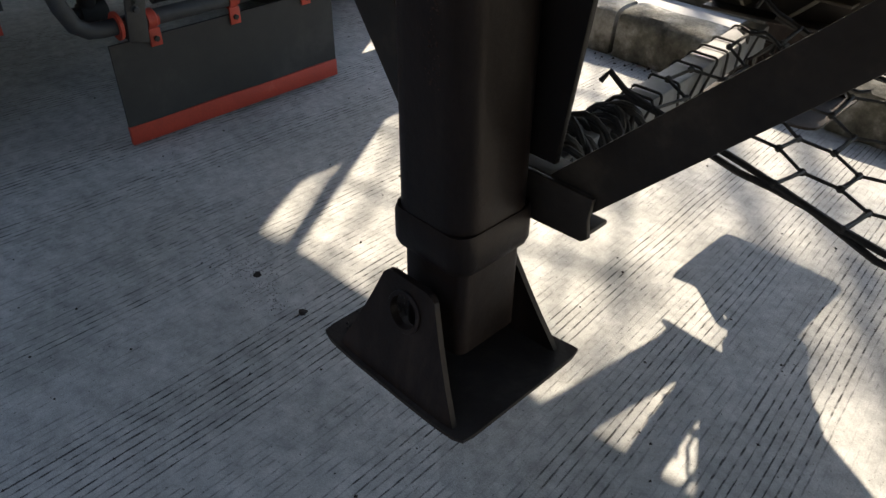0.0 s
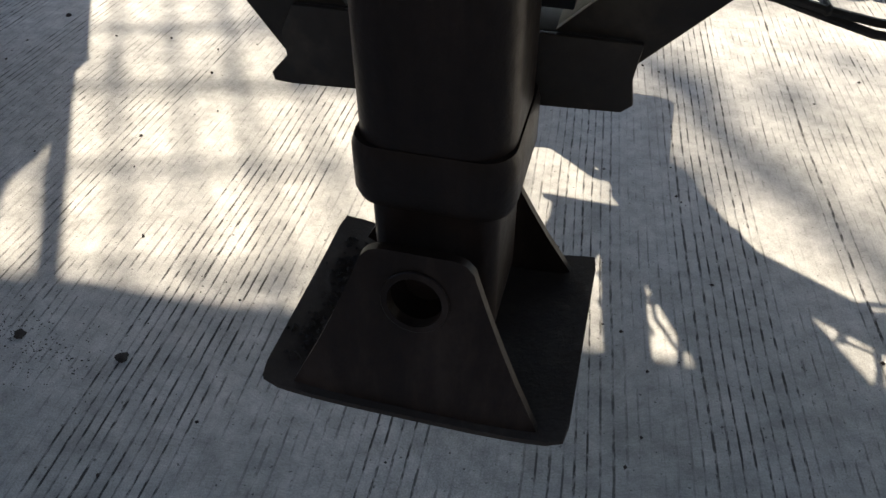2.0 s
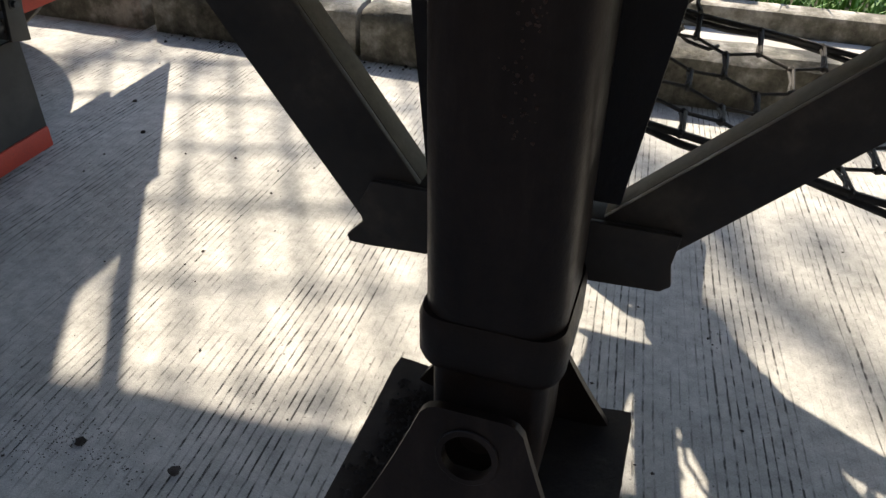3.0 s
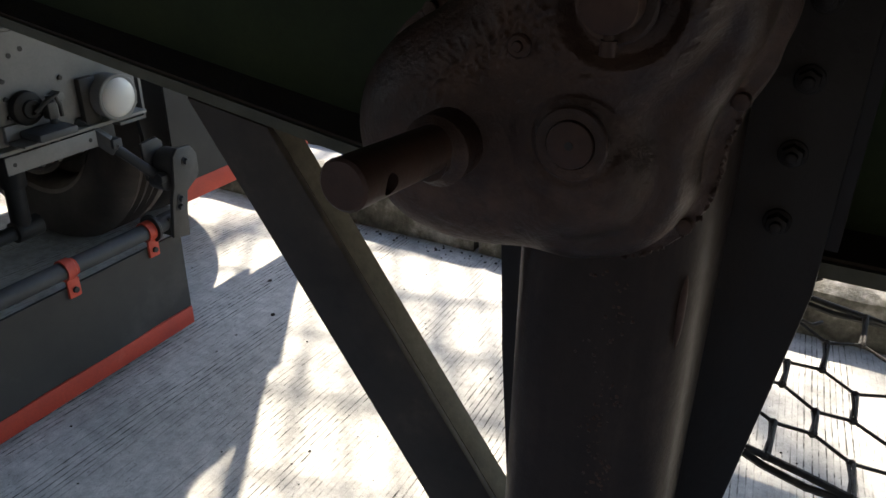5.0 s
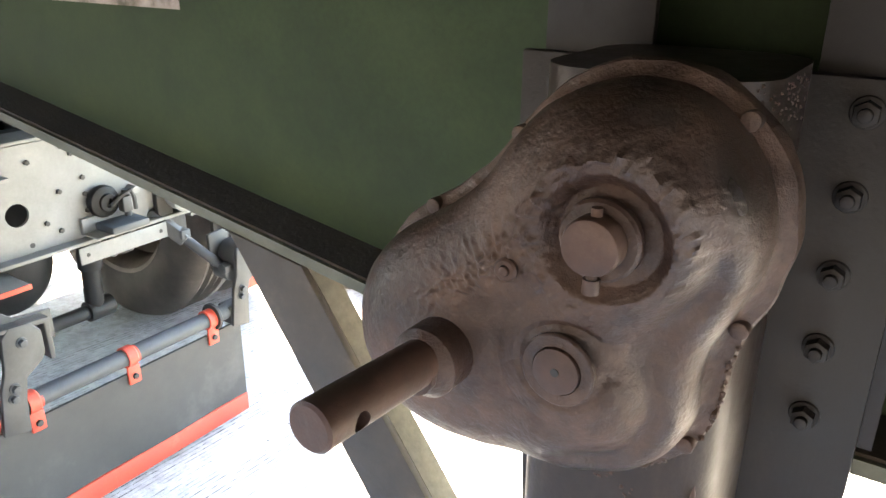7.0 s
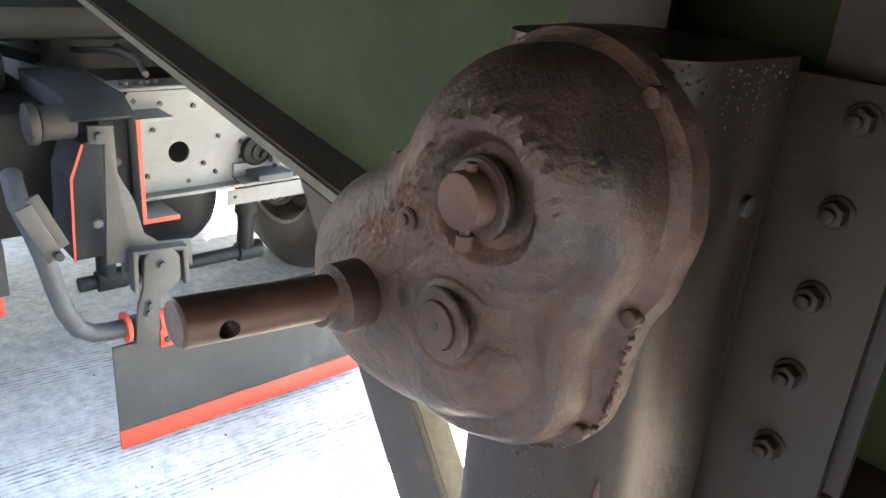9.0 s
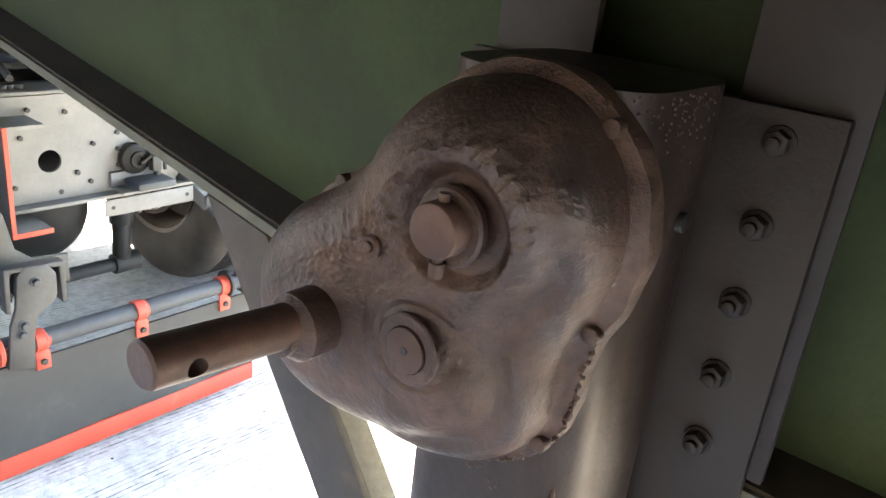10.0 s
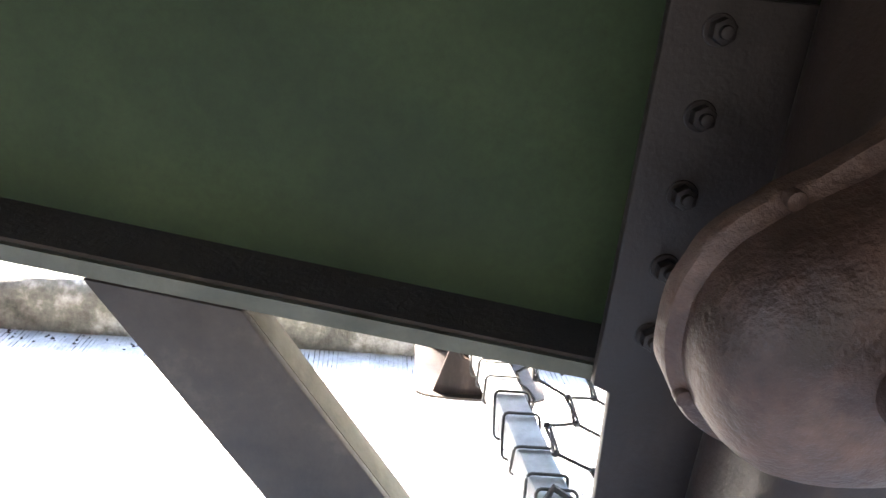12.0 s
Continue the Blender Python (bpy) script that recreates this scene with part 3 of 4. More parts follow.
        part("cover_screw", w, M_COVER, leg)
    # sleeve and crank shaft with its cross hole
    part("shaft_sleeve", annulus((-0.0595, -0.098, 1.0405), (0, -1, 0), 0.0128, 0.0192, 0.036), M_COVER, leg)
    shaft = crank_shaft()
    for v in shaft.verts:
        # it points a little upwards and away from the cover's lobe
        f = (v.co.y + 0.212) / 0.11
        v.co.z -= 0.012 * f - 0.005
        v.co.x -= 0.005 * f - 0.001
    part("crank_shaft", shaft, M_RUST, leg, "rusty round crank shaft with a cross hole")


def crank_shaft():
    """A round shaft with a hole drilled through it near its end."""
    own = bmesh.new()
    r, y0, y1, hy, hr = 0.0122, -0.09, -0.212, -0.190, 0.0055
    n = 36
    ys = [y0, -0.13, -0.16, -0.176] + [hy + hr * math.cos(math.pi * i / 8) for i in range(9)] + [-0.203, y1 + 0.0015, y1]
    rings = []
    for y in ys:
        rr = r - (0.0015 if y == y1 else 0)
        rings.append([Vector((-0.056 + rr * math.cos(2 * math.pi * i / n), y, 1.048 + rr * math.sin(2 * math.pi * i / n))) for i in range(n)])
    body, drill = (new("tmp", bpy.data.meshes.new("tmp")) for _ in range(2))
    own = loft(rings)
    bmesh.ops.recalc_face_normals(own, faces=own.faces)
    own.to_mesh(body.data)
    own.free()
    c, d = Vector((-0.056, hy, 1.048)), Vector((math.cos(radians(-12)), 0, math.sin(radians(-12)))) * 0.03
    own = rod(c - d, c + d, hr, seg=24)
    own.to_mesh(drill.data)
    own.free()
    cut = body.modifiers.new("drill", "BOOLEAN")
    cut.operation, cut.object, cut.solver = "DIFFERENCE", drill, "EXACT"
    deps = bpy.context.evaluated_depsgraph_get()
    out = bmesh.new()
    out.from_mesh(body.evaluated_get(deps).to_mesh())
    for o in (body, drill):
        bpy.data.objects.remove(o)
    return out


def brace(edges, m):
    """An angle-iron brace with level ends, its face between two slanting edges, its flange along the inner edge.
    Each edge: (x at the low end, slope of x over z, z at the low end)."""
    t = thing("brace", "grimy angle iron brace from landing leg to beam", "brace", m, "braces of the landing legs")
    outer, inner = edges

    def at(edge, z):
        return edge[0] + edge[1] * (z - edge[2])

    z0 = 0.51
    tops = []
    for e in (outer, inner):
        z = 0.9
        for _ in range(8):
            z = beam_low(at(e, z)) - 0.0005
        tops.append(z)
    face = [(at(outer, z0), z0), (at(inner, z0), z0), (at(inner, tops[1]), tops[1]), (at(outer, tops[0]), tops[0])]
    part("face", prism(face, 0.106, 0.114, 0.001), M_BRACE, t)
    w = 0.010 if inner[0] > outer[0] else -0.010
    strip = [(at(inner, z0) - w, z0), (at(inner, z0), z0), (at(inner, tops[1]), tops[1]), (at(inner, tops[1]) - w, tops[1])]
    # Flange in its own beige, paler than the face.
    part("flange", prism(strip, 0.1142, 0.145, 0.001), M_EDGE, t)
    return t


def beam_low(x):
    return 0.886 - 0.148 * x if x < -0.02 else 0.909


FAR = Matrix.Translation((-0.065, 1.132, 0)) @ Matrix.Diagonal((1, -1, 1, 1))
NEAR = pose(0, 0, 0)
landing_leg(NEAR, "dusty brown trailer landing leg with gearbox, retracted off the ground", "landing legs", True)
landing_leg(FAR, "dusty brown trailer landing leg, retracted off the ground", "landing legs", False)
for m in (NEAR, FAR):
    brace(((-0.179, -0.70, 0.532), (-0.080, -0.715, 0.532)), m)
    brace(((0.141, 0.98, 0.536), (0.087, 1.03, 0.572)), m)

# crank-side cross tube between the legs, wound with rope
tube = thing("cross_tube", "worn grey square tube wound with dark rope, between the legs", "cross tube")
part("tube", bar((0.004, 0.1505, 0.500), (-0.092, 0.981, 0.462), 0.05, 0.05, bevel=0.004), M_TUBE, tube)

# ---- the trailer frame ----


def main_beam(m, label):
    t = thing("chassis_beam", label, "chassis beam", m, "trailer main beams")
    xs = [-3.0, -1.8, -1.2, -0.7, -0.3, -0.09, 0.0, 0.2, 0.8, 2.0, 5.0, 9.0]

    def strip(y0, y1, lo, hi):
        rings = [[(x, y0, lo(x)), (x, y1, lo(x)), (x, y1, hi(x)), (x, y0, hi(x))] for x in xs]
        return loft(rings)
    part("web", strip(BEAM_WEB - 0.005, BEAM_WEB + 0.005, lambda x: beam_low(x) + 0.010, lambda x: 1.52 - 0.09 * x), M_GREEN, t, "dull green painted steel web")
    part("lower_flange", strip(BEAM_Y0, 0.248, beam_low, lambda x: beam_low(x) + 0.012), M_FLANGE, t)
    # Thin layer, darker and browner than the flange, up to the web.
    part("flange_top_layer", strip(BEAM_Y0 + 0.005, BEAM_WEB - 0.0052, lambda x: beam_low(x) + 0.0122, lambda x: beam_low(x) + 0.0150), M_FLANGE_TOP, t, "dark brown layer lying on the flange")
    if m is NEAR:
        part("paint_patch", box((-0.85, BEAM_WEB - 0.0062, 1.172), (-0.60, BEAM_WEB - 0.0052, 1.26), 0.0), M_PATCH, t, "chalky pink-white paint patch")
    part("upper_flange", strip(BEAM_Y0, 0.248, lambda x: 1.52 - 0.09 * x, lambda x: 1.532 - 0.09 * x), M_GREEN, t)
    return t


main_beam(NEAR, "dull green painted steel I-beam of the trailer")
main_beam(pose(-0.065, 0.7795, 0), "dull green painted steel I-beam of the trailer")
for m in (NEAR, FAR):
    for x0, x1 in ((-0.114, -0.036), (0.066, 0.140)):
        p = thing("mounting_post", "red-brown primed steel post behind the leg", "post", m, "mounting posts")
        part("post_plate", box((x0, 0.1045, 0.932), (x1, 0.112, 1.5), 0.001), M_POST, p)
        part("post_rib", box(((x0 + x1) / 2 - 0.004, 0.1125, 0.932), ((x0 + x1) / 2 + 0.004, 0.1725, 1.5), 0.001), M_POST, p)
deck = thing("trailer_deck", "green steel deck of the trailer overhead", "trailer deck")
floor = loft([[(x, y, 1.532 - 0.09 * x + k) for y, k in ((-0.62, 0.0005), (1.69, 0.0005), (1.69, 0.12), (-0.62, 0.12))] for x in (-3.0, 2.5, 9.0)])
part("deck_floor", floor, M_DECK_DARK, deck)
# Side rail out of view, added to keep skylight off the upper parts.
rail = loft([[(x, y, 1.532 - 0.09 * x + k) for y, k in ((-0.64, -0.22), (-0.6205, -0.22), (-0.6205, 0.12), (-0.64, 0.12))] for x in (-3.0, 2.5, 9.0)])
part("side_rail", rail, M_DECK_DARK, deck)
# Outriggers out of view, added to block light from the right.
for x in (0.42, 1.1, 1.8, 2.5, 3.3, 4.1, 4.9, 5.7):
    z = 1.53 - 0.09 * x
    part("shading_outrigger", prism([(x - 0.004, z - 0.30), (x + 0.004, z - 0.30), (x + 0.004, z), (x - 0.004, z)], -0.58, 0.171), M_DECK_DARK, deck)
    part("shading_outrigger_flange", box((x - 0.04, -0.58, z - 0.308), (x + 0.04, 0.106, z - 0.3005), 0.001), M_DECK_DARK, deck)

# ---- the cross tube and the rope net ----
TUBE_A, TUBE_B = Vector((0.004, 0.1505, 0.500)), Vector((-0.092, 0.981, 0.462))
for i in range(9):
    y = 0.36 + i * 0.066 + 0.006 * math.sin(i * 2.3)
    q = (y - TUBE_A.y) / (TUBE_B.y - TUBE_A.y)
    c = TUBE_A.lerp(TUBE_B, q)
    lean = 0.018 * math.sin(i * 1.7) + 0.012
    pts = []
    for k, (u, v) in enumerate(rounded(0.058, 0.058, 0.008, 3) + rounded(0.058, 0.058, 0.008, 3)[:1]):
        pts.append((c.x + u, c.y + lean * v / 0.03, c.z + v))
    wrap = part("rope_wrap", sweep(pts, 0.0024), M_ROPE, tube)
bm = bmesh.new()
rng = random.Random(31)
for i in range(22):
    y = 0.225 + 0.0088 * i
    q = (y - TUBE_A.y) / (TUBE_B.y - TUBE_A.y)
    c = TUBE_A.lerp(TUBE_B, q)
    a, lean, turn, sag = 0.033 + rng.uniform(0, 0.012), rng.uniform(-0.035, 0.035), rng.uniform(0, 6.3), rng.uniform(0.0, 0.012)
    ring = [(t, 1 + 0.14 * math.sin(2 * t + turn) + 0.08 * math.sin(3 * t + 2 * turn)) for t in [k * 2 * math.pi / 18 for k in range(19)]]
    sweep([(c.x + a * f * math.cos(t), c.y + lean * math.sin(t + turn), c.z - sag + a * f * math.sin(t)) for t, f in ring], rng.uniform(0.0045, 0.0065), bm, 7)
part("rope_wrap", bm, M_ROPE, tube, "thick lump of wound dark rope")

net = thing("rope_net", "dark knotted rope net stretched between the legs", "net")


def net_height(x, y):
    return 0.545 - 0.26 * x + 0.20 * x * x - 0.03 * math.sin(math.pi * min(1, max(0, (y - 0.39) / 0.5)))


def net_point(x, y):
    return Vector((x, y + 0.008 * math.sin(9 * x + 3 * y), net_height(x, y) + 0.004 * math.sin(17 * x + 11 * y)))


STEP, ROWS, COLS = 0.094, 6, 10
rows = []
for r in range(ROWS):
    row = []
    for c in range(COLS * 2 + 1):
        x = -0.02 + c * STEP / 1.85
        y = 0.395 + r * 0.097 + (0.026 if (c + r) % 2 else 0.0)
        if r == 0 or r == ROWS - 1:
            y = 0.395 + r * 0.097
        row.append(net_point(x, y))
    rows.append(row)
for r, row in enumerate(rows):
    part("strand", sweep(row, 0.0028 if 0 < r < ROWS - 1 else 0.005, seg=7), M_ROPE, net)
    if r in (0, ROWS - 1):
        part("strand", sweep([p + Vector((0, 0.012 * math.sin(k * 1.3), -0.009)) for k, p in enumerate(row)], 0.005, seg=7), M_ROPE, net)
ball = bmesh.new()
bmesh.ops.create_icosphere(ball, subdivisions=1, radius=0.007)
first = part("knot", ball, M_ROPE, net)
first.location = rows[0][1]
for r in range(ROWS - 1):
    for c in range(COLS * 2 + 1):
        if (c + r) % 2:
            a, b = rows[r][c], rows[r + 1][c]
            off = Vector((0.003, 0, 0.002))
            w = sweep([a - off, (a + b) / 2, b - off], 0.0027, seg=7)
            sweep([a + off, (a + b) / 2 + off, b + off], 0.0027, w, 7)
            part("mesh_bar", w, M_ROPE, net)
            for p in (a, b):
                k = new("knot", first.data)
                k.parent, k.location = net, p
for y in (0.395, 0.88):
    p = net_point(-0.02 + COLS * 2 * STEP / 1.85, y)
    part("hanging_cord", sweep([p, p + Vector((0.06, 0, 0.2)), Vector((p.x + 0.12, 0.2 if y < 0.6 else 0.95, 0.91))], 0.005), M_ROPE, net)
    a = net_point(-0.02, y)
    part("tie", sweep([a, a + Vector((-0.03, 0, 0.02)), Vector((-0.06, y, 0.55))], 0.005), M_ROPE, net)
# loose tangle of cord at the far end of the tube
tangle = thing("cord_tangle", "loose tangle of cord tied on the cross tube", "cord")
rng = random.Random(4)
for i in range(6):
    p = Vector((0.05 + rng.uniform(-0.03, 0.05), 0.83 + rng.uniform(-0.04, 0.04), 0.52))
    pts = [p]
    d = Vector((rng.uniform(-1, 1), rng.uniform(-1, 1), rng.uniform(-0.2, 0.9)))
    for k in range(9):
        d = (d + Vector((rng.uniform(-1, 1), rng.uniform(-1, 1), rng.uniform(-0.9, 0.6)))).normalized()
        pts.append(pts[-1] + d * 0.022)
    part("cord", sweep(pts, 0.0036, None, 6), M_ROPE, tangle)

# ---- the tractor's rear ----
flap = thing("mud_flap", "dusty black rubber flap with a red-orange lower edge, on a pipe", "mud flap", pose(-1.36, 0.5, 0))
sheet = loft([[(0.003 * math.sin(i * 0.9) * f + dx, -0.348 + 0.694 * i / 14, z) for dx, z, f in ((-0.004, 0.067, 1), (0.004, 0.067, 1), (0.004, 0.18, 0.6), (0.004, 0.292, 0), (-0.004, 0.292, 0), (-0.004, 0.18, 0.6))] for i in range(15)])
part("sheet", sheet, M_RUBBER, flap)
part("edge_strip", box((-0.007, -0.349, 0.014), (0.007, 0.347, 0.066), 0.001), M_ORANGE, flap, "red-orange painted lower edge")
part("pipe", sweep([(0, 0.33, 0.335), (0, 0.1, 0.335), (0, -0.35, 0.337), (0.0, -0.385, 0.342), (0, -0.415, 0.362), (0, -0.436, 0.41), (-0.005, -0.45, 0.47), (-0.01, -0.462, 0.54), (-0.02, -0.476, 0.60), (-0.04, -0.49, 0.65), (-0.12, -0.48, 0.69)], 0.021, seg=18), M_PIPE, flap, "blue-grey painted bent pipe")
for y in (0.25, 0.012, -0.225):
    w = annulus((0, y - 0.016, 0.335), (0, 1, 0), 0.0215, 0.026, 0.032)
    box((0.004, y - 0.016, 0.265), (0.012, y + 0.016, 0.312), 0.002, w)
    c = part("clamp", w, M_ORANGE, flap, "red-orange pipe clamp")
    part("bolt", hexbolt((0.012, y, 0.285), (1, 0, 0), 0.008, 0.007), M_DARK, c)
for x, u in ((0.026, 0.0), (-0.03, 0.028)):
    part("fork_strip", bar((x, -0.498 + u, 0.665), (x, -0.449 + u, 0.545), 0.008, 0.034, bevel=0.002), M_GREY, flap)
part("fork_bolt", rod((-0.045, -0.445, 0.555), (0.045, -0.445, 0.555), 0.010, seg=8, bevel=0.002), M_DARK, flap)
# end hangers: a tapered plate under a bushing block


def cross_prism(outline, x0, x1, bevel=0.002, bm=None):
    """Extrudes an outline of (y, z) from x0 to x1."""
    own = prism([(p, q) for p, q in outline], -x1, -x0, bevel)
    return join(bm, own, pose(0, 0, 0, 0, 0, 90))


for dy, ring in ((0.0, M_ORANGE), (0.605, M_DARK)):
    link = [(-0.306, 0.300), (-0.251, 0.288), (-0.247, 0.36), (-0.238, 0.41), (-0.200, 0.435), (-0.192, 0.45), (-0.192, 0.50), (-0.212, 0.525), (-0.255, 0.528), (-0.272, 0.51), (-0.280, 0.437), (-0.293, 0.40), (-0.298, 0.36)]
    h = part("hanger", cross_prism([(u + dy, z) for u, z in link], 0.022, 0.034, 0.003), M_GREY, flap, "pale grey bent flap hanger plate")
    for u, z in ((-0.267, 0.398), (-0.273, 0.378), (-0.236, 0.490)):
        w = annulus((0.034, u + dy, z), (1, 0, 0), 0.005, 0.012, 0.002, seg=14)
        hexbolt((0.034, u + dy, z), (1, 0, 0), 0.0085, 0.012, w)
        part("bolt", w, M_PIPE, h)
    w = rod((-0.04, -0.237 + dy, 0.478), (0.021, -0.237 + dy, 0.478), 0.040, bevel=0.006)
    block = part("bushing", w, M_GREY, flap)
    part("hanger_cheek", cross_prism([(-0.295 + dy, 0.44), (-0.262 + dy, 0.425), (-0.235 + dy, 0.44), (-0.232 + dy, 0.53), (-0.250 + dy, 0.545), (-0.298 + dy, 0.54)], -0.052, -0.041, 0.002), M_GREY, flap)
    part("bolt", hexbolt((0.0, -0.277 + dy, 0.455), (0, -1, 0), 0.016, 0.022), M_PIPE, block)
    part("pipe_saddle", cross_prism([(-0.304 + dy, 0.302), (-0.252 + dy, 0.302), (-0.252 + dy, 0.352), (-0.304 + dy, 0.352)], -0.026, 0.0215, 0.004), M_GREY, flap)
    c = -0.313 if dy == 0 else 0.262
    part("collar", annulus((0, c - 0.005, 0.337), (0, 1, 0), 0.0215, 0.036, 0.010), ring, flap, "pipe collar")

frame_ = thing("chassis_frame", "pale grey tractor chassis with rear crossmember, bolts and holes", "truck chassis", pose(-1.5, 0.53, 0))


def holed_plate(y0, y1, z0, z1, hy, hz, r):
    """A plate in the YZ plane with a round hole, 8 mm thick."""
    n = 40
    rings = []
    for x, inner in ((0, False), (0, True), (-0.008, True), (-0.008, False)):
        ring = []
        for i in range(n):
            a = 2 * math.pi * i / n
            c, s = math.cos(a), math.sin(a)
            d = r
            if not inner:
                d = min((y1 - hy) / c if c > 1e-6 else 9, (y0 - hy) / c if c < -1e-6 else 9, (z1 - hz) / s if s > 1e-6 else 9, (z0 - hz) / s if s < -1e-6 else 9)
            ring.append((x, hy + d * c, hz + d * s))
        rings.append(ring)
    rings.append(rings[0])
    return loft(rings, cap=False)


part("crossmember", holed_plate(-0.27, 0.37, 0.598, 0.84, -0.14, 0.69, 0.026), M_CHASSIS, frame_)
w = box((-0.09, -0.27, 0.842), (0.002, 0.37, 0.850), 0.002)
part("top_flange", w, M_CHASSIS, frame_)
part("lower_ledge", box((-0.06, -0.27, 0.588), (0.03, 0.37, 0.597), 0.002), M_CHASSIS, frame_)
for y, z in ((-0.22, 0.64), (-0.2, 0.75), (-0.05, 0.63), (-0.04, 0.72), (0.0, 0.8), (0.02, 0.66), (0.02, 0.70), (0.02, 0.74), (-0.1, 0.80), (-0.18, 0.81), (0.2, 0.8), (0.3, 0.79), (0.16, 0.72), (-0.08, 0.655), (0.33, 0.63)):
    part("bolt", hexbolt((0.0, y, z), (1, 0, 0), 0.0062, 0.006), M_DARK, frame_)
for y, z in ((-0.24, 0.82), (-0.02, 0.82), (0.05, 0.79), (0.09, 0.63), (-0.12, 0.615), (0.25, 0.62), (0.08, 0.80)):
    part("bolt_hole", rod((0.0006, y, z), (0.0012, y, z), 0.006, seg=14), M_DARK, frame_)
# side rails, channel section, ends edged red-orange
for s, y in ((1, -0.27), (-1, 0.40)):
    prof = [(y, 0.56), (y + 0.085 * s, 0.56), (y + 0.085 * s, 0.568), (y + 0.008 * s, 0.568), (y + 0.008 * s, 0.792), (y + 0.085 * s, 0.792), (y + 0.085 * s, 0.80), (y, 0.80)]
    part("side_rail", loft([[(x, p, q) for p, q in prof] for x in (-2.6, 0.09 if s == 1 else -0.012)]), M_CHASSIS, frame_)
    if s == -1:
        continue
    edge = [(x, p, q) for x in (0.0905, 0.0935) for p, q in ((y, 0.558), (y + 0.086 * s, 0.558), (y + 0.086 * s, 0.569), (y + 0.009 * s, 0.569), (y + 0.009 * s, 0.80), (y, 0.80))]
    part("rail_edge", loft([edge[:6], edge[6:]]), M_ORANGE, frame_, "red-orange painted rail end")
# bracket plates outside the near rail, edged red-orange
w = cross_prism([(-0.372, 0.497), (-0.31, 0.495), (-0.215, 0.492), (-0.178, 0.452), (-0.178, 0.522), (-0.255, 0.530), (-0.286, 0.556), (-0.302, 0.635), (-0.332, 0.70), (-0.333, 0.805), (-0.384, 0.808), (-0.384, 0.772), (-0.354, 0.766)], 0.129, 0.139)
part("gusset", w, M_GREY, frame_)
w = cross_prism([(-0.422, 0.497), (-0.352, 0.497), (-0.340, 0.77), (-0.384, 0.757), (-0.412, 0.684)], -0.06, 0.085)
part("gusset", w, M_NAVY, frame_)
# the strap that wraps the bushing
w = cross_prism([(-0.326, 0.530), (-0.328, 0.43), (-0.318, 0.43), (-0.314, 0.520), (-0.214, 0.511), (-0.212, 0.425), (-0.201, 0.425), (-0.201, 0.522)], 0.140, 0.172, 0.003)
part("bushing_strap", w, M_GREY, frame_)
part("gusset_edge", loft([[(x, p, q) for p, q in ((-0.424, 0.497), (-0.4195, 0.497), (-0.4095, 0.682), (-0.381, 0.755), (-0.385, 0.758), (-0.414, 0.686))] for x in (0.0855, 0.0885)]), M_ORANGE, frame_)
w = box((-0.35, -0.335, 0.535), (0.05, -0.272, 0.80), 0.006)
part("suspension_bracket", w, M_NAVY, frame_)
# Filler blocks in near-black, for the dark, shaded mass beside the rail.
w = box((-0.62, -0.62, 0.50), (-0.08, -0.36, 0.80), 0.03)
rod((-0.3, -0.62, 0.86), (-0.3, -0.44, 0.86), 0.06, w)
rod((-0.15, -0.66, 0.62), (-0.15, -0.44, 0.62), 0.05, w)
part("underbody_filler", w, M_BLACK, frame_)
for y, z in ((-0.345, 0.785), (-0.365, 0.60), (-0.285, 0.57), (-0.285, 0.70), (-0.345, 0.66), (-0.335, 0.55)):
    part("bolt", rod((0.1385 if z > 0.7 or y < -0.35 else 0.03, y - 0.02, z), (0.152 if z > 0.7 or y < -0.35 else 0.06, y - 0.02, z), 0.011, seg=6, bevel=0.002), M_PIPE, frame_)
w = rod((0.05, -0.455, 0.80), (0.05, -0.385, 0.80), 0.037, bevel=0.006)
rod((0.05, -0.478, 0.80), (0.05, -0.456, 0.80), 0.044, w, bevel=0.006)
part("cross_pipe", w, M_DARK, frame_)
for y in (-0.25, -0.215, -0.18, -0.20):
    part("bolt", rod((-0.03 - 0.1 * (y + 0.2), y, 0.8505), (-0.03 - 0.1 * (y + 0.2), y, 0.862), 0.011, seg=12, bevel=0.003), M_DARK, frame_)
part("top_bracket", prism([(-0.3, 0.802), (0.08, 0.802), (0.11, 0.815), (0.04, 0.85), (-0.3, 0.85)], -0.40, -0.274, 0.004), M_NAVY, frame_)
w = bar((-0.01, 0.185, 0.606), (0.055, 0.240, 0.530), 0.030, 0.034, bevel=0.004)
box((0.028, 0.222, 0.536), (0.066, 0.250, 0.560), 0.003, w)
part("strut", w, M_PIPE, frame_)
w = rod((0.05, 0.236, 0.536), (0.125, 0.300, 0.445), 0.013, bevel=0.002)
rod((0.100, 0.302, 0.441), (0.150, 0.302, 0.441), 0.024, w, bevel=0.003)
part("strut_rod", w, M_PIPE, frame_)
w = box((0.0305, -0.035, 0.545), (0.0345, 0.205, 0.586), 0.001)
part("ledge_lip", w, M_CHASSIS, frame_)
for y in (-0.015, 0.185):
    part("bolt_hole", rod((0.0346, y, 0.566), (0.0352, y, 0.566), 0.005, seg=12), M_DARK, frame_)
for y in (0.055, 0.10):
    part("bolt", hexbolt((0.02, y, 0.5875), (0, 0, -1), 0.010, 0.05), M_DARK, frame_)
